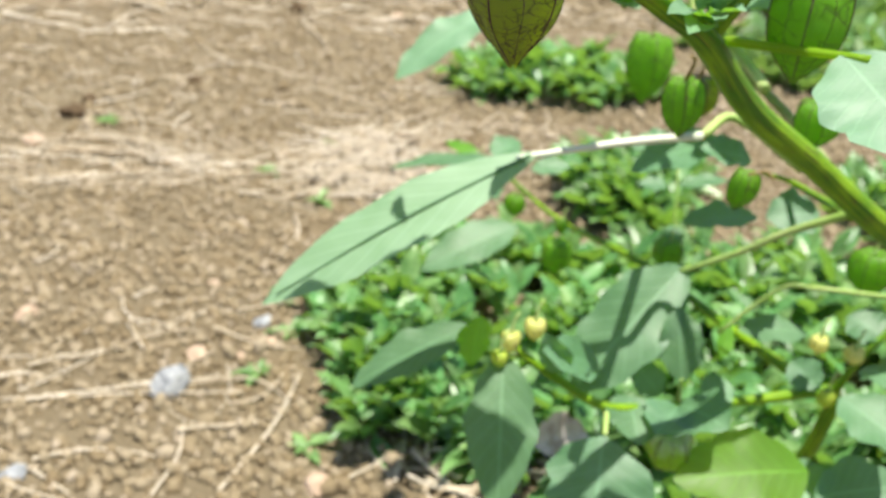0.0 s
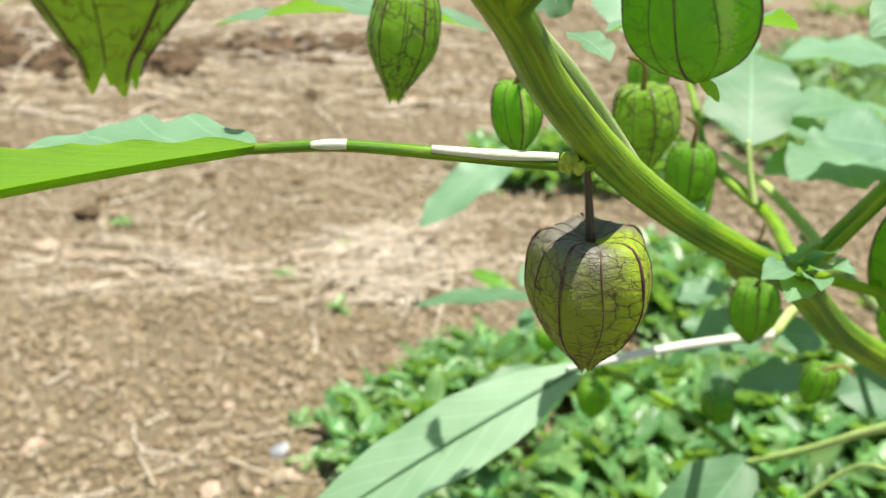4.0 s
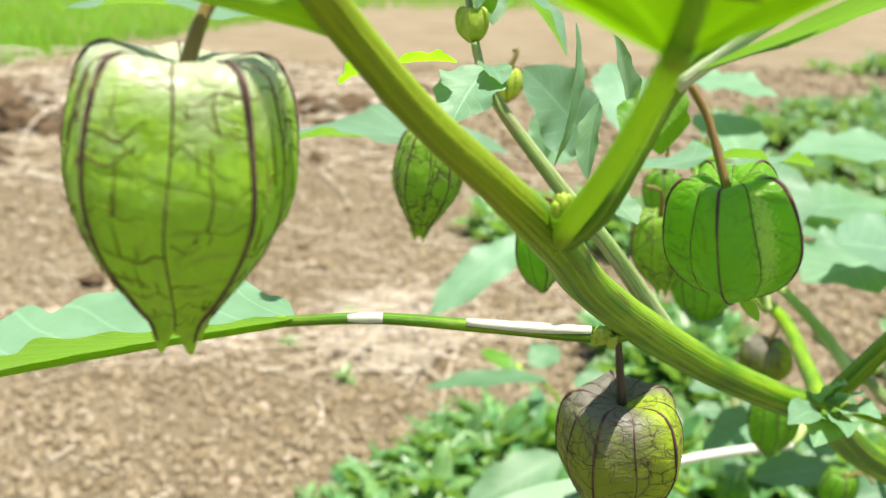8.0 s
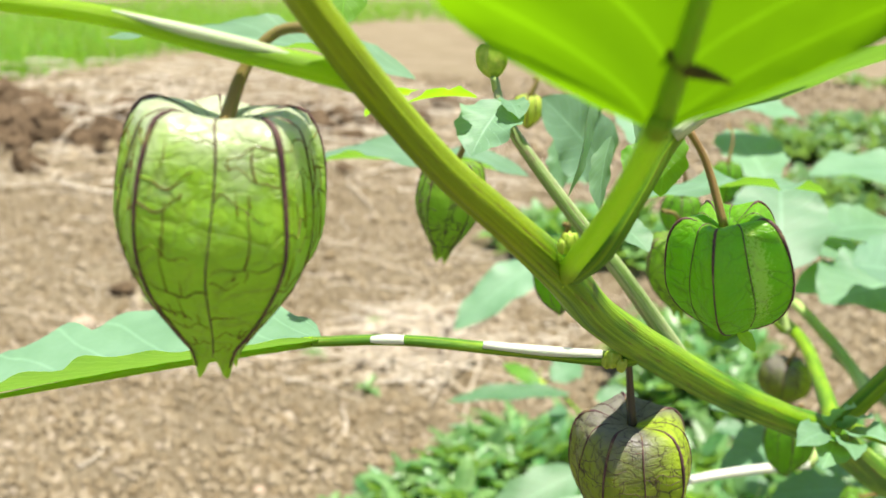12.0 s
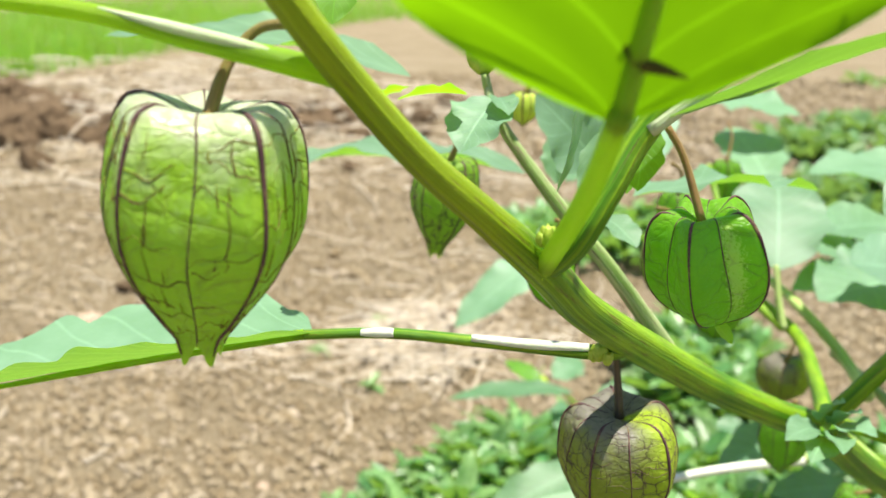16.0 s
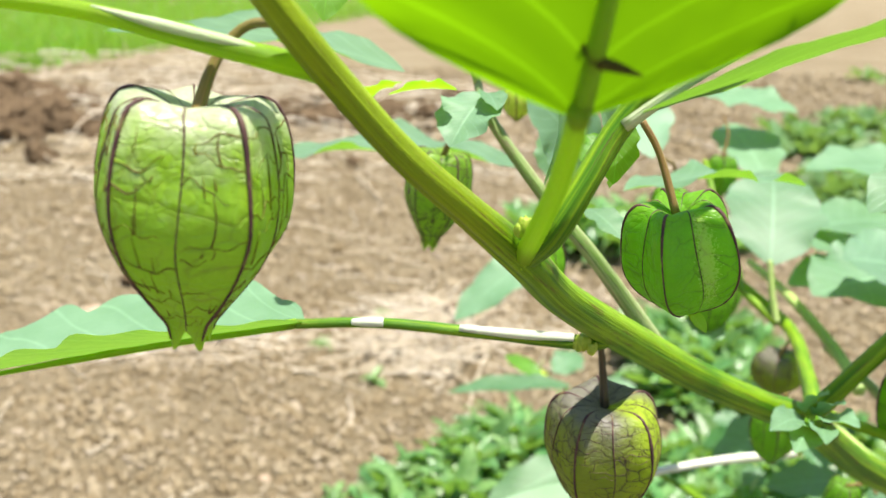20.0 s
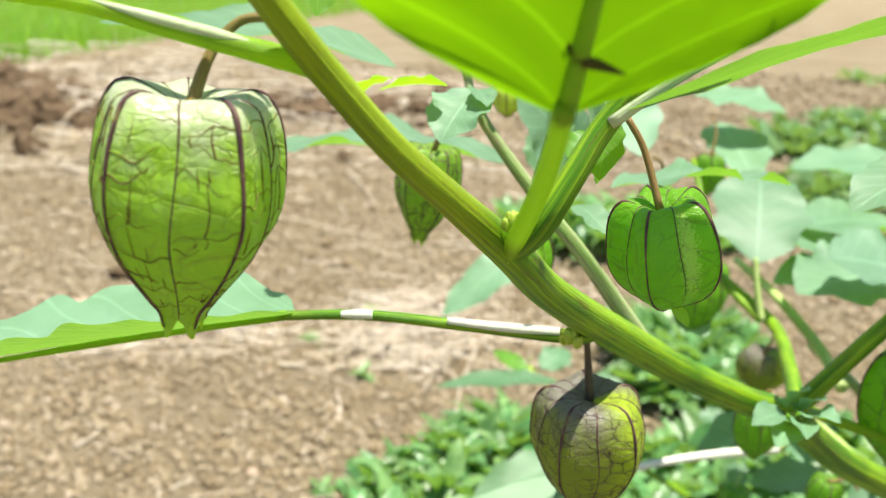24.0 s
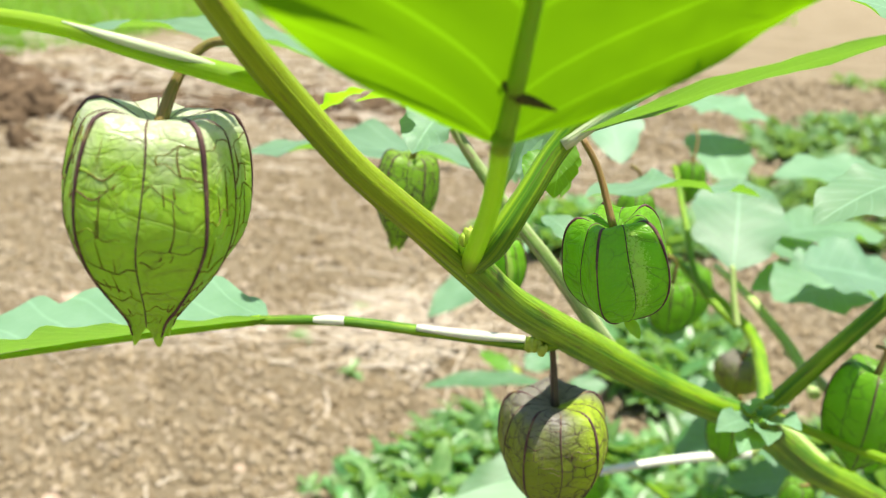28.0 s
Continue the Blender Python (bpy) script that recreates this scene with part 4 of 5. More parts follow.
for b, t, w, u, sd in (
    ((0.1069, 0.4157, 0.4165), (0.1187, 0.4657, 0.4452), 0.040, (0.0, -0.35, 0.9), 41),
    ((0.2089, 0.4882, 0.3907), (0.1314, 0.4651, 0.3909), 0.050, (0.0, 0.0, 1), 42),
    ((0.2425, 0.5467, 0.4260), (0.1531, 0.5263, 0.4331), 0.055, (0.0, -0.1, 1), 43),
    ((0.1404, 0.4781, 0.4150), (0.2024, 0.5001, 0.4127), 0.045, (0.0, -0.1, 1), 44),
    ((0.1826, 0.4540, 0.4019), (0.1306, 0.4307, 0.3989), 0.050, (0.0, -0.15, 1), 45),
    ((0.1338, 0.5255, 0.4275), (0.1286, 0.5941, 0.4453), 0.035, (0.0, -0.4, 0.8), 46),
    ((0.1100, 0.4791, 0.4178), (0.1727, 0.4988, 0.4037), 0.055, (0.0, -0.25, 1), 47),
    ((0.1099, 0.5780, 0.4636), (0.1561, 0.5575, 0.4578), 0.035, (0.2, -0.3, 1), 48),
    ((0.1355, 0.4180, 0.4199), (0.1828, 0.4174, 0.4106), 0.050, (0.0, -0.2, 1), 49),
    ((0.0584, 0.4260, 0.4571), (0.0521, 0.4762, 0.4831), 0.025, (0.0, -0.6, 0.8), 50),
    ((0.0649, 0.3620, 0.4164), (0.0741, 0.3505, 0.4111), 0.012, (0.0, -0.6, 0.8), 51),
    ((0.1182, 0.5342, 0.2969), (0.1472, 0.5381, 0.3050), 0.02, (0.0, -0.3, 1), 52),
):
    leaf(b, t, w, plant, up=u, cup=0.12, bend=0.05, wave=0.05, seed=sd)
stalk([(0.0911, 0.2987, 0.4113), (0.1051, 0.2818, 0.4129), (0.1214, 0.2670, 0.4141)], [0.0016, 0.0014, 0.0012], plant, FRESH, n=12)
leaf((0.1157, 0.2716, 0.4145), (0.1283, 0.2331, 0.3965), 0.034, plant, up=(-0.2, -0.6, 0.75), cup=0.1, seed=66)
# small leaves at the lower node: base, tip, width
for i, (e, p, w) in enumerate((
    ((0.0764, 0.2772, 0.4229), (0.0792, 0.2715, 0.4310), 0.0075), ((0.0761, 0.2766, 0.4209), (0.0636, 0.2637, 0.4245), 0.008),
    ((0.0788, 0.2764, 0.4203), (0.0847, 0.2647, 0.4258), 0.009), ((0.0778, 0.2762, 0.4197), (0.0696, 0.2623, 0.4197), 0.009),
    ((0.0795, 0.2769, 0.4216), (0.0822, 0.2690, 0.4295), 0.007), ((0.0782, 0.2760, 0.4190), (0.0750, 0.2587, 0.4243), 0.007),
)):
    leaf(e, p, w, plant, up=(0.1, -0.3, 0.95), cup=0.3, bend=0.1, wave=0.08, seed=60 + i, nu=18, nv=8)
# pale leaf that reaches over the soil
stalk([(0.1102, 0.3701, 0.3583), (0.0800, 0.3653, 0.3559), (0.0585, 0.3597, 0.3539), (0.0342, 0.3518, 0.3517)], [0.0020, 0.0017, 0.0015, 0.0013], plant, WHITE, label="whitish leaf stalk", n=18, sides=10)
stalk([(0.1456, 0.3508, 0.3526), (0.1265, 0.3831, 0.3629), (0.1102, 0.3701, 0.3583)], [0.0022, 0.002, 0.002], plant, PALE, n=10)
pale = leaf((0.0425, 0.3548, 0.3533), (-0.0615, 0.3160, 0.3008), 0.028, plant, up=(0.10, -0.42, 0.9), bend=0.04, cup=0.05, wave=0.03, teeth=0.03, seed=71, mat=PALELEAF, label="broad pale lance-shaped leaf", full=0.45, nu=30, nv=12)
stalk([(0.0392, 0.3525, 0.3530), (-0.0104, 0.3318, 0.3314), (-0.0560, 0.3168, 0.3052)], [0.0008, 0.0006, 0.0003], pale, LEAF, "midrib", n=16)

# ---- lower plant ----
low = thing("groundcherry_plant", (0.20, 0.48, 0.0), "low spreading groundcherry plant with buds and husks among weeds", "plant", "groundcherry plants")
for pts, rad, mt in (
    ([(0.0471, 0.7078, 0.2193), (0.0902, 0.6162, 0.2127), (0.1342, 0.5415, 0.2183), (0.1723, 0.4631, 0.2160), (0.1930, 0.4187, 0.2156), (0.2104, 0.4018, 0.2033), (0.20, 0.48, -0.01)], [0.0012, 0.0018, 0.0024, 0.0028, 0.0032, 0.004, 0.005], STEM),
    ([(0.2008, 0.3900, 0.2250), (0.1584, 0.3786, 0.2247), (0.1203, 0.3685, 0.2272)], [0.0030, 0.0026, 0.0022], STEM),
    ([(0.1203, 0.3685, 0.2272), (0.1195, 0.3668, 0.2351), (0.1183, 0.3654, 0.2438)], [0.0012, 0.0011, 0.0010], PALE),
    ([(0.1203, 0.3685, 0.2272), (0.0845, 0.3506, 0.2362), (0.0630, 0.3505, 0.2479), (0.0445, 0.3512, 0.2612), (0.0380, 0.3542, 0.2676)], [0.0024, 0.0024, 0.0022, 0.0018, 0.0012], STEM),
    ([(0.0832, 0.3505, 0.2362), (0.0787, 0.3290, 0.2375)], [0.0014, 0.0012], PALE),
    ([(0.2010, 0.3888, 0.2225), (0.2094, 0.3877, 0.2435), (0.2302, 0.3975, 0.2640)], [0.0022, 0.0018, 0.0016], STEM),
    ([(0.1703, 0.5662, 0.2001), (0.1651, 0.5795, 0.2281), (0.1653, 0.5963, 0.2633)], [0.0014, 0.0012, 0.0008], PALE),
    ([(0.2299, 0.4011, 0.2714), (0.1974, 0.4201, 0.2652), (0.1851, 0.4375, 0.2553), (0.1596, 0.4442, 0.2229)], [0.0016, 0.0014, 0.0012, 0.0010], PALE),
):
    tube("branch", pts, rad, mt, low, n=22, sides=8)
for b, t, w, u, sd, mt in (
    ((0.0576, 0.5954, 0.2158), (-0.0089, 0.5623, 0.1931), 0.032, (0.0, -0.5, 0.9), 81, LOWLEAF),
    ((0.0530, 0.6616, 0.2387), (-0.0375, 0.6487, 0.2355), 0.022, (0.0, -0.1, 1), 82, LOWLEAF),
    ((0.0411, 0.6927, 0.2342), (0.0649, 0.7172, 0.2390), 0.024, (0.0, -0.5, 0.9), 83, LOWLEAF),
    ((0.0322, 0.6905, 0.2297), (0.0041, 0.7159, 0.2367), 0.016, (0.0, -0.3, 1), 84, YOUNG),
    ((0.0458, 0.6765, 0.2235), (0.0447, 0.6493, 0.2128), 0.014, (-0.3, -0.8, 0.5), 85, LOWLEAF),
    ((0.0715, 0.6696, 0.2320), (0.1023, 0.6712, 0.2352), 0.018, (0.0, -0.5, 0.9), 86, LOWLEAF),
    ((0.1857, 0.4906, 0.2738), (0.1420, 0.4881, 0.2689), 0.026, (0.0, -0.2, 1), 87, LOWLEAF),
    ((0.1914, 0.4272, 0.3035), (0.1650, 0.4258, 0.3007), 0.026, (0.0, -0.6, 0.8), 88, LOWLEAF),
    ((0.1228, 0.4057, 0.2821), (0.0667, 0.3609, 0.2348), 0.038, (0.1, -0.6, 0.8), 89, LOWLEAF),
    ((0.0351, 0.3512, 0.2612), (0.0337, 0.3063, 0.2134), 0.030, (-0.1, -0.75, 0.6), 90, LOWLEAF),
    ((0.0208, 0.3648, 0.2668), (-0.0319, 0.3520, 0.2402), 0.021, (0.0, -0.4, 0.9), 91, LOWLEAF),
    ((0.0782, 0.3288, 0.2370), (0.0701, 0.2920, 0.2064), 0.044, (0.0, -0.75, 0.6), 92, LOWLEAF),
    ((0.1186, 0.3647, 0.2424), (0.1169, 0.3840, 0.2714), 0.021, (0.0, -0.85, 0.5), 93, LOWLEAF),
    ((0.1787, 0.3483, 0.2074), (0.1138, 0.3373, 0.2080), 0.040, (0.0, -0.5, 0.9), 94, YOUNG),
    ((0.1611, 0.4188, 0.2395), (0.1969, 0.4189, 0.2393), 0.022, (0.0, -0.2, 1), 95, LOWLEAF),
    ((0.1914, 0.3631, 0.2384), (0.2141, 0.3369, 0.2298), 0.030, (0.1, -0.5, 0.8), 96, LOWLEAF),
    ((0.1419, 0.4319, 0.3371), (0.0949, 0.4245, 0.3217), 0.030, (0.0, -0.2, 1), 97, LOWLEAF),
    ((0.1463, 0.4090, 0.3354), (0.1227, 0.4111, 0.3399), 0.020, (0.0, -0.4, 0.9), 98, LOWLEAF),
    ((0.0621, 0.3484, 0.2551), (0.0515, 0.3470, 0.2755), 0.014, (-0.4, -0.7, 0.6), 99, LOWLEAF),
    ((0.0786, 0.3583, 0.2525), (0.0506, 0.3439, 0.2690), 0.020, (0.0, -0.6, 0.8), 100, LOWLEAF),
    ((0.0940, 0.3615, 0.2358), (0.0956, 0.3354, 0.2274), 0.028, (0.2, -0.7, 0.7), 101, LOWLEAF),
    ((0.1188, 0.3604, 0.2333), (0.1347, 0.3394, 0.2356), 0.028, (0.2, -0.7, 0.7), 102, LOWLEAF),
    ((0.1121, 0.3702, 0.2307), (0.0981, 0.3768, 0.2446), 0.016, (-0.2, -0.7, 0.7), 103, LOWLEAF),
    ((0.1308, 0.3706, 0.2314), (0.1466, 0.3721, 0.2345), 0.020, (0.0, -0.4, 0.9), 104, LOWLEAF),
    ((0.1176, 0.3598, 0.2320), (0.1028, 0.3376, 0.2322), 0.024, (-0.3, -0.7, 0.7), 105, LOWLEAF),
    ((0.1818, 0.3433, 0.1969), (0.2231, 0.3465, 0.2032), 0.030, (0.0, -0.6, 0.8), 106, LOWLEAF),
    ((0.2076, 0.4057, 0.2581), (0.2220, 0.3927, 0.2538), 0.024, (0.0, -0.5, 0.8), 107, LOWLEAF),
    ((0.1807, 0.3955, 0.2369), (0.1909, 0.3814, 0.2304), 0.018, (-0.3, -0.6, 0.7), 108, LOWLEAF),
    ((0.2122, 0.3866, 0.2411), (0.2211, 0.3654, 0.2431), 0.022, (0.1, -0.5, 0.8), 109, LOWLEAF),
    ((0.1720, 0.4659, 0.2218), (0.1603, 0.4375, 0.2088), 0.012, (0.4, -0.6, 0.6), 110, YOUNG),
    ((0.1734, 0.3658, 0.1977), (0.1847, 0.3400, 0.1900), 0.030, (0.0, -0.7, 0.7), 111, LOWLEAF),
    ((0.1580, 0.5911, 0.2525), (0.1384, 0.5915, 0.2535), 0.014, (0.0, -0.4, 0.9), 112, LOWLEAF),
    ((0.1658, 0.5913, 0.2528), (0.2007, 0.5937, 0.2576), 0.016, (0.0, -0.2, 0.9), 113, LOWLEAF),
    ((0.1670, 0.5796, 0.2281), (0.1574, 0.5636, 0.2180), 0.015, (0.0, -0.7, 0.6), 114, LOWLEAF),
    ((0.0240, 0.3582, 0.2760), (0.0209, 0.3401, 0.2613), 0.016, (-0.5, -0.7, 0.5), 115, YOUNG),
):
    leaf(b, t, w, low, up=u, cup=0.15, bend=0.05, wave=0.05, seed=sd, mat=mt, nu=16, nv=8)
for tp, ln, wd, mt in (
    ((0.0889, 0.6087, 0.1969), 0.028, 0.025, HUSK_PLAIN), ((0.1515, 0.5376, 0.2332), 0.022, 0.022, HUSK_PLAIN), ((0.0601, 0.6599, 0.2116), 0.018, 0.018, HUSK_PLAIN),
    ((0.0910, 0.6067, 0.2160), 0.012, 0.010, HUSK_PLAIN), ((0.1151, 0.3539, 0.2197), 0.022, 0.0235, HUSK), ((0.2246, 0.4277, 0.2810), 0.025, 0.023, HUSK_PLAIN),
    ((0.1906, 0.3725, 0.2350), 0.010, 0.008, BUD), ((0.0375, 0.3508, 0.2720), 0.010, 0.009, PETAL), ((0.0477, 0.3533, 0.2772), 0.010, 0.010, PETAL),
    ((0.0330, 0.3472, 0.2645), 0.008, 0.008, BUD), ((0.1860, 0.3833, 0.2577), 0.009, 0.009, PETAL), ((0.2030, 0.3814, 0.2535), 0.009, 0.010, PETAL), ((0.0319, 0.7179, 0.2216), 0.012, 0.014, BUD),
):
    husk(tp, ln, wd, low, mt, RIB if mt in (HUSK, HUSK_PLAIN) else mt, turn=wd * 100, profile=HEARTROUND, seed=int(ln * 2e4), around=30, rib_size=0.00018, ribs=10 if mt in (HUSK, HUSK_PLAIN) else 5)
    stalk([Vector(tp) + Vector((0.003, 0.002, 0.010)), Vector(tp) + Vector((0.001, 0.001, 0.006)), tp], [0.0006, 0.0006, 0.0009], low, PALE, "fruit_stalk", n=6)


# ---- weeds ----
def weed_shape():
    """A small spoon-shaped blade, one long, along x, folded on its midrib."""
    v, uv, fc = [], [], []
    for i, (u, w) in enumerate(((0, 0.03), (0.16, 0.11), (0.36, 0.20), (0.58, 0.22), (0.82, 0.13), (1.0, 0.01))):
        for s in (-1, 0, 1):
            v.append((u, s * w, 0.14 * abs(s) * w * 4 - 0.34 * u * u + 0.05 * math.sin(u * 9 + s)))
            uv.append((u, 0.5 + s * 0.5))
        if i:
            a = 3 * (i - 1)
            fc += [(a, a + 1, a + 4, a + 3), (a + 1, a + 2, a + 5, a + 4)]
    return np.array(v), np.array(fc), np.array(uv)


WV, WF, WUV = weed_shape()


def weeds(cx, cy, rx, ry, plants, per, size, height, label, seed, mat=None, gap=0.0):
    rg = np.random.default_rng(seed)
    rows = []
    while len(rows) < plants * per:
        a, r = rg.uniform(0, 6.283), math.sqrt(rg.uniform(0, 1))
        px, py = cx + rx * r * math.cos(a), cy + ry * r * math.sin(a)
        if gap and noise.noise((px * 7, py * 7, seed)) < gap:
            if rg.uniform() < 0.9:
                continue
        mound = height * (1 - 0.6 * r * r)
        for j in range(per):
            head = rg.uniform(0, 6.283)
            pitch = -rg.uniform(0.0, 1.35)
            s = size * rg.uniform(0.6, 1.75)
            hgt = mound * rg.uniform(0.15, 1.0)
            m = Euler((rg.normal(0, 0.35), pitch, head)).to_matrix() * s
            rows.append([[*m[0], px + 0.3 * size * math.cos(head)], [*m[1], py + 0.3 * size * math.sin(head)], [*m[2], hgt + 0.002]])
    return scatter("weed_patch", WV, WF, np.array(rows), mat or WEED, label, "weeds", True, WUV)


weeds(0.055, 0.81, 0.165, 0.18, 150, 9, 0.030, 0.055, "low green ground-cover weeds with glossy spoon leaves", 1, gap=-0.08)
weeds(0.02, 0.66, 0.09, 0.06, 40, 8, 0.028, 0.035, "low green ground-cover weeds with glossy spoon leaves", 2)
weeds(0.27, 1.19, 0.10, 0.12, 75, 8, 0.036, 0.05, "pale green weeds on reddish soil", 3, gap=-0.1)
weeds(0.38, 0.77, 0.24, 0.22, 180, 8, 0.032, 0.06, "tangled green weeds under the low plant", 4, gap=-0.10)
weeds(0.20, 0.62, 0.16, 0.10, 90, 8, 0.030, 0.05, "tangled green weeds under the low plant", 5)
weeds(0.74, 1.10, 0.17, 0.24, 90, 8, 0.034, 0.05, "tangled green weeds under the low plant", 6, gap=0.0)
weeds(0.23, 1.80, 0.21, 0.13, 80, 8, 0.042, 0.06, "isolated low clump of green weeds", 7)
weeds(0.95, 2.10, 0.38, 0.35, 150, 8, 0.045, 0.05, "spreading mat of green weeds", 8, FARWEED, -0.05)
weeds(1.35, 2.85, 0.50, 0.55, 190, 8, 0.055, 0.06, "spreading mat of green weeds", 9, FARWEED, -0.05)
weeds(2.10, 3.30, 0.60, 0.60, 150, 8, 0.06, 0.07, "spreading mat of green weeds", 10, FARWEED, -0.05)
weeds(2.6, 4.9, 0.8, 0.25, 60, 8, 0.07, 0.06, "far strip of green weeds", 15, FARWEED)
# lone sprouts
sprouts = ((-0.1010, 0.6030, 0.0000), (-0.1620, 0.7080, 0.0000), (-0.1460, 0.7840, 0.0000), (-0.2590, 1.247, 0.0000), (-0.1700, 1.135, 0.0000), (-0.5770, 1.441, 0.0000), (-0.1870, 1.369, 0.0000), (-0.0580, 0.6360, 0.0000), (-0.1670, 0.8530, 0.0000), (-0.0440, 0.8520, 0.0000))
for i, c in enumerate(sprouts):
    rg = np.random.default_rng(40 + i)
    sprout = thing("weed_sprout", (c[0], c[1], 0.0), "tiny bright green weed sprout on bare soil", "weed", "weed sprouts")
    for j in range(6):
        m = Euler((0, -rg.uniform(0.1, 0.8), j * 1.05 + rg.uniform(0, 0.5))).to_matrix() * (0.022 * rg.uniform(0.6, 1.2))
        mesh_object("leaf", [m @ Vector(q) + Vector((c[0], c[1], 0.003)) for q in WV], WF.tolist(), WEED, sprout, "", WUV)


# ---- straw ----
def straw_stuff(name, cx, cy, rx, ry, n, length, heading, spread, lift, label, seed, thick=0.0011):
    thick *= 1.3
    rg = np.random.default_rng(seed)
    verts, faces = [], []
    for i in range(n):
        a, r = rg.uniform(0, 6.283), math.sqrt(rg.uniform(0, 1))
        x, y = cx + rx * r * math.cos(a), cy + ry * r * math.sin(a)
        h = heading + rg.normal(0, spread)
        ln, th = length * rg.lognormal(-0.2, 0.45), thick * rg.uniform(0.5, 1.4)
        z0 = 0.004 + lift * rg.uniform(0, 1) * (1 - r * r)
        curl, arch = rg.normal(0, 0.9), rg.uniform(-0.1, 0.25)
        off = len(verts)
        tilt = rg.normal(0, 0.10)
        px, py, ang = x, y, h - curl / 2
        for q in range(6):
            u = q / 5
            z = max(0.002, z0 + ln * (tilt * (u - 0.5) + arch * lift * 8 * u * (1 - u)))
            wd = th * (1 - 0.55 * u)
            nx, ny = -math.sin(ang), math.cos(ang)
            verts += [(px + nx * wd, py + ny * wd, z), (px, py, z + wd * 1.3), (px - nx * wd, py - ny * wd, z), (px, py, z - wd)]
            if q:
                b = off + 4 * (q - 1)
                faces += [(b + e, b + (e + 1) % 4, b + 4 + (e + 1) % 4, b + 4 + e) for e in range(4)]
            px, py, ang = px + math.cos(ang) * ln / 5, py + math.sin(ang) * ln / 5, ang + curl / 5
    ob = mesh_object(name, verts, faces, STRAW, None)
    return tagged(ob, label, "dry straw", "", "stuff")


straw_stuff("straw_litter", -0.10, 1.29, 0.10, 0.14, 330, 0.10, 2.2, 1.5, 0.035, "bleached tangle of dry straw on soil", 21)
straw_stuff("straw_litter", -0.43, 1.24, 0.20, 0.09, 75, 0.16, 2.95, 0.35, 0.020, "flat bleached straw strands on soil", 22)
straw_stuff("straw_litter", 0.10, 1.38, 0.22, 0.16, 80, 0.09, 0.2, 0.8, 0.012, "bleached tangle of dry straw on soil", 23)
straw_stuff("straw_litter", -0.55, 1.75, 0.55, 0.35, 90, 0.11, 0.1, 1.0, 0.012, "scattered dry straw on soil", 24)
straw_stuff("straw_litter", 0.0, 1.0, 0.95, 0.55, 70, 0.06, 0.3, 1.2, 0.006, "scattered bits of dry straw on soil", 25, 0.0008)
straw_stuff("straw_litter", -0.9, 2.6, 0.9, 0.5, 190, 0.18, 0.1, 0.7, 0.03, "scattered dry straw on soil", 26, 0.0018)
straw_stuff("straw_litter", -1.6, 4.0, 1.5, 0.55, 240, 0.24, 0.1, 0.8, 0.20, "heaped dry straw on a soil bank", 31, 0.003)
straw_stuff("straw_litter", -1.1, 3.4, 1.1, 0.45, 260, 0.22, 0.1, 0.7, 0.12, "heaped dry straw on a soil bank", 27, 0.0025)
straw_stuff("straw_litter", 0.6, 2.6, 0.8, 0.7, 200, 0.14, 0.1, 0.9, 0.012, "scattered dry straw on soil", 28, 0.0014)
straw_stuff("straw_litter", 0.06, 0.60, 0.10, 0.07, 90, 0.08, 1.2, 0.9, 0.02, "dry stalks under the weeds", 29, 0.0012)
straw_stuff("straw_litter", -0.32, 0.70, 0.14, 0.14, 40, 0.09, 0.4, 0.9, 0.006, "scattered bits of dry straw on soil", 30, 0.0009)


def straw_stick(a, b, thick, sag, label="long bleached straw stalk lying on soil"):
    a, b = Vector(a), Vector(b)
    mid = (a + b) / 2 + Vector((0.004 + sag, sag, 0.004))
    v, f, u = tube_data([a + Vector((0, 0, 0.004)), mid, b + Vector((0, 0, 0.006))], [thick, thick * 0.9, thick * 0.5], 12, 6)
    ob = mesh_object("straw_stalk", v, f, STRAW, None)
    tagged(ob, label, "straw", "straw stalks")


for a, b, th, sg in (
    ((-0.1590, 0.5450, 0.0000), (-0.1230, 0.7110, 0.0000), 0.0017, 0.004), ((-0.3870, 0.6490, 0.0000), (-0.1690, 0.6750, 0.0000), 0.0012, 0.006), ((-0.2080, 0.5380, 0.0000), (-0.2090, 0.6290, 0.0000), 0.0012, 0.003), ((-0.3510, 0.5850, 0.0000), (-0.2680, 0.5340, 0.0000), 0.0014, 0.0),
    ((-0.4090, 0.7150, 0.0000), (-0.3310, 0.7210, 0.0000), 0.0010, 0.006), ((-0.1930, 0.9550, -0.0000), (-0.1940, 1.074, 0.0000), 0.0016, 0.01), ((-0.4620, 0.9130, 0.0000), (-0.4520, 0.9600, 0.0000), 0.0016, 0.0), ((-0.4370, 1.084, 0.0000), (-0.4430, 1.444, 0.0000), 0.0014, 0.012),
    ((-0.6270, 1.166, 0.0000), (-0.4220, 1.202, 0.0000), 0.0014, 0.01), ((-0.5720, 1.15, 0.0000), (-0.3500, 1.272, 0.0000), 0.0012, -0.01), ((-0.4190, 1.191, 0.0000), (-0.1680, 1.095, 0.0000), 0.0012, 0.012), ((-0.5960, 1.391, 0.0000), (-0.3930, 1.242, 0.0000), 0.0012, 0.0),
    ((-0.0390, 1.455, 0.0000), (0.0490, 1.526, 0.0000), 0.0014, 0.0), ((-0.0240, 0.5660, 0.0000), (-0.0380, 0.6880, 0.0000), 0.0016, 0.006), ((0.0020, 0.7490, 0.0000), (0.0200, 0.6420, 0.0000), 0.0010, 0.0), ((-0.0680, 0.5630, 0.0000), (-0.0180, 0.6160, 0.0000), 0.0010, 0.004),
):
    straw_stick(a, b, th, sg)


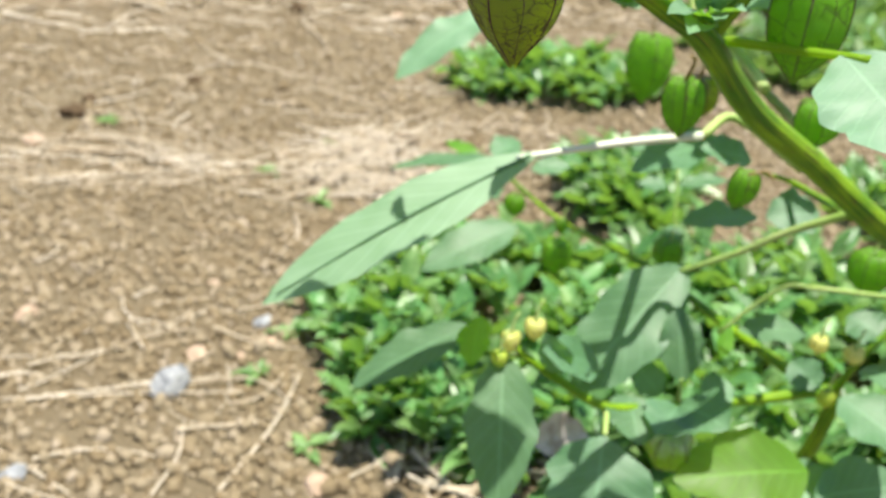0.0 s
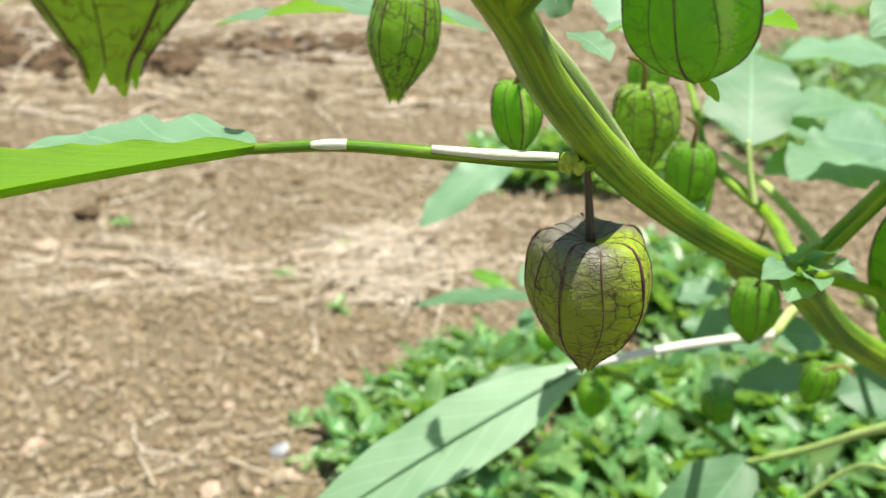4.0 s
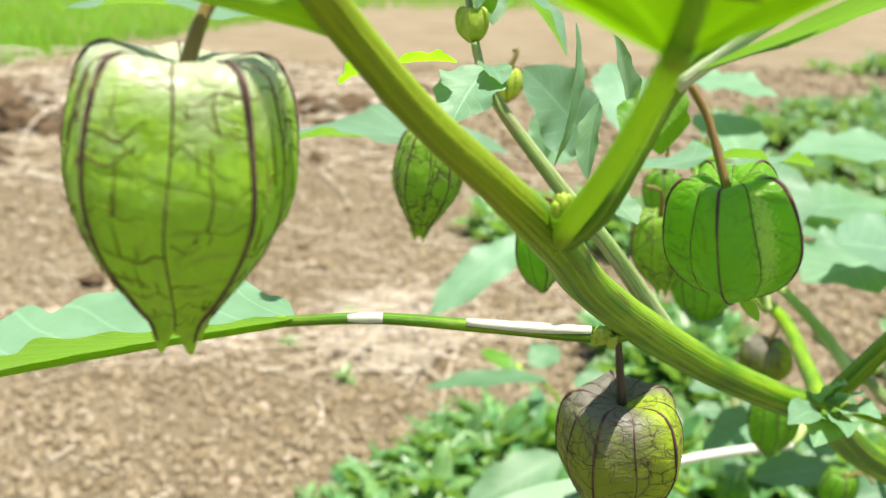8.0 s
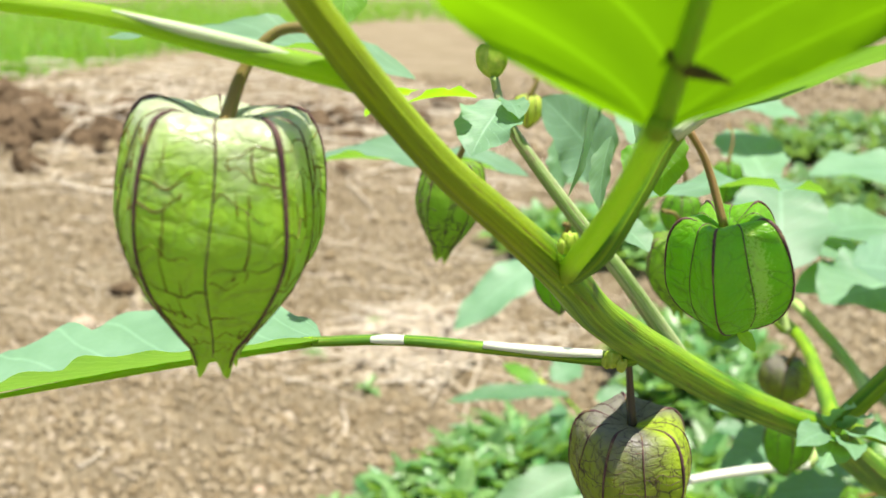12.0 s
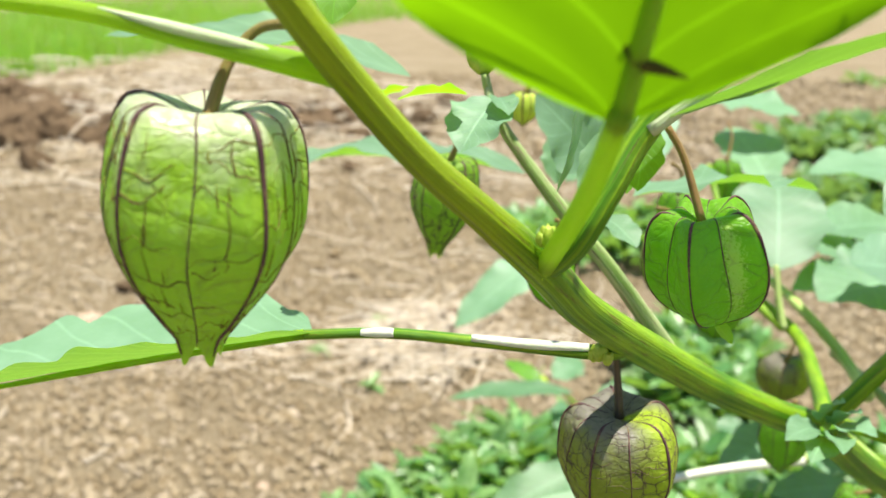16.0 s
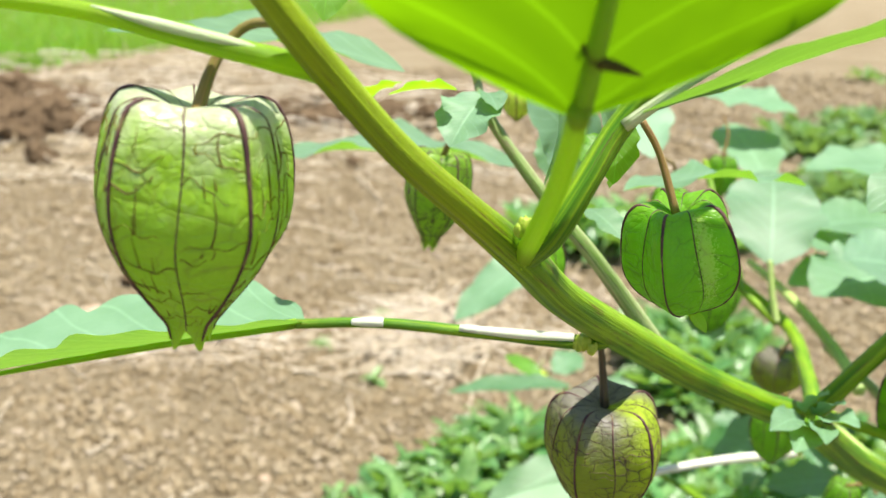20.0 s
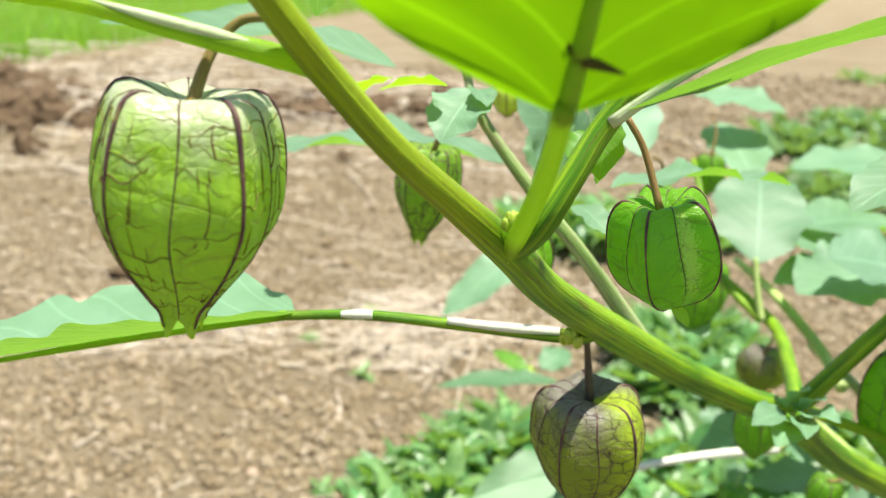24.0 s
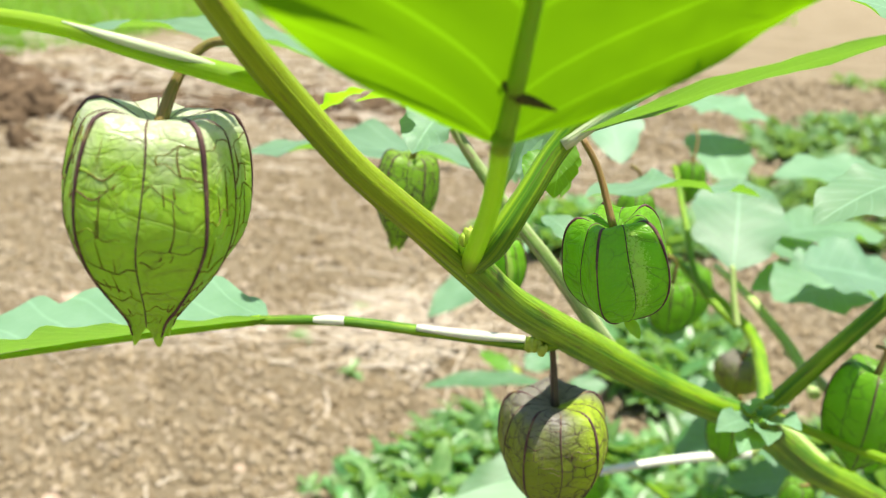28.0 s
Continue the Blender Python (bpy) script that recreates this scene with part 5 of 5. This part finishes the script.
# ---- stones and clods ----
def stone(name, place, size, mat, label, category, seed, flat=0.6, group="", rough=0.07):
    rg = random.Random(seed)
    bm = bmesh.new()
    bmesh.ops.create_icosphere(bm, subdivisions=3, radius=1.0)
    planes = [(Vector((rg.uniform(-1, 1), rg.uniform(-1, 1), rg.uniform(-0.6, 1))).normalized(), rg.uniform(0.55, 0.9)) for _ in range(7)]
    for v in bm.verts:
        for nrm, dist in planes:
            over = v.co.dot(nrm) - dist
            if over > 0:
                v.co -= nrm * over * 0.9
        v.co *= 1 + rough * (noise.noise(v.co * 2.5 + Vector((seed, 0, 0))) + 0.6 * noise.noise(v.co * 6 + Vector((0, seed, 0))))
        v.co = Vector((v.co.x * size, v.co.y * size * 0.8, v.co.z * size * flat))
    me = bpy.data.meshes.new(name)
    bm.to_mesh(me)
    bm.free()
    me.materials.append(mat)
    ob = new(name, me)
    ob.location = (place[0], place[1], size * flat * 0.55)
    ob.rotation_euler = (0, 0, rg.uniform(0, 6))
    return tagged(ob, label, category, group)


stone("stone", (-0.2370, 0.6820, 0.0000), 0.021, STONE, "angular grey stone half lit on soil", "stone", 3, 0.8)
for i, (c, sz) in enumerate((((-0.2290, 0.7380, 0.0000), 0.012), ((-0.1650, 0.7680, 0.0000), 0.008), ((-0.2040, 0.7600, 0.0000), 0.006), ((-0.4220, 0.7970, 0.0000), 0.014), ((-0.1870, 0.7410, 0.0000), 0.006), ((-0.1790, 0.8040, 0.0000), 0.012), ((-0.2500, 0.8850, 0.0000), 0.007), ((-0.3210, 0.5560, 0.0000), 0.012), ((-0.0850, 0.5590, 0.0000), 0.013), ((-0.4130, 1.372, 0.0000), 0.010), ((-0.6490, 1.325, 0.0000), 0.020), ((-0.1520, 2.471, 0.0000), 0.025))):
    stone("pebble", c, sz, PEBBLE if i not in (5, 7) else STONE, "small weathered pebble on crumbly soil", "pebble", 50 + i, 0.55, "pebbles")
k = Mat("dark_root_clod")
rc = k.ramp(k.noise(k.coords("Object"), 90.0, 5.0), [(0.35, (0.09, 0.06, 0.035)), (0.65, (0.20, 0.14, 0.08))])
k.bump(k.noise(k.coords("Object"), 140.0, 6.0), 1.0, 0.01)
ROOTCLOD = k.finish(rc, 0.95, 0.1)
for i, (c, sz) in enumerate((((-0.6520, 1.479, 0.0000), 0.022), ((-0.0700, 1.368, 0.0000), 0.030), ((-0.6480, 1.55, 0.0000), 0.02), ((-0.5040, 1.714, 0.0000), 0.016), ((-0.4300, 2.49, -0.0000), 0.03))):
    stone("soil_lump", c, sz, ROOTCLOD, "dark rough soil lump with roots", "soil lump", 80 + i, 0.7, "soil lumps", 0.3)
# bank of lumps and turf at the field's edge
rg = np.random.default_rng(77)
for i in range(210):
    t = rg.uniform(0, 1)
    c = (-2.7 + 2.4 * t + rg.normal(0, 0.12), 3.55 - 0.45 * math.sin(3.1 * t) + rg.normal(0, 0.22))
    stone("soil_lump", c, rg.uniform(0.03, 0.085) * (1.25 - 0.45 * t), ROOTCLOD, "dark dug soil lump in a bank", "soil lump", 100 + i, 0.7, "bank of soil lumps", 0.3)
leaf((0.0655, 0.4475, 0.1375), (0.1007, 0.4674, 0.1325), 0.03, None, up=(0.0, -0.6, 0.8), cup=0.6, mat=DEAD, seed=140, name="dead_leaf")
tagged(bpy.data.objects["dead_leaf"], "curled grey dead leaf lying under weeds", "dead leaf")


# ---- grass beyond the bank ----
def grass(name, n, inside, length, label, seed):
    rg = np.random.default_rng(seed)
    blade = np.array([(0, -0.5, 0), (0, 0.5, 0), (0.25, 0.35, 0.55), (0.25, -0.35, 0.55), (0.75, 0.0, 1.0)], dtype=float)
    tri = np.array([(0, 1, 2), (0, 2, 3), (3, 2, 4)])
    rows = []
    while len(rows) < n:
        x, y = inside(rg)
        h = rg.uniform(0, 6.283)
        ln, wd = length * rg.uniform(0.5, 1.3), 0.008 * rg.uniform(0.7, 1.6)
        c, s = math.cos(h), math.sin(h)
        lean = rg.uniform(0.1, 0.9)
        rows.append([[c * ln * lean, -s * wd, 0, x], [s * ln * lean, c * wd, 0, y], [0, 0, ln, 0]])
    uv = np.array([(0, 0), (0, 1), (0.5, 1), (0.5, 0), (1, 0.5)])
    return scatter(name, blade, tri, np.array(rows), GRASS, label, "grass", True, uv)


def far_grass(rg):
    y = 4.7 + 9 * rg.uniform() ** 1.6
    return rg.uniform(-6.5, -2.55 + 0.12 * (y - 4.7)), y


def strip_grass(rg):
    y = 12 + 9 * rg.uniform()
    return rg.uniform(-8, 4), y


grass("grass_field", 16000, far_grass, 0.16, "bright green grass beyond the dug bank", 90)
grass("grass_field", 9000, strip_grass, 0.22, "far band of bright green grass", 91)
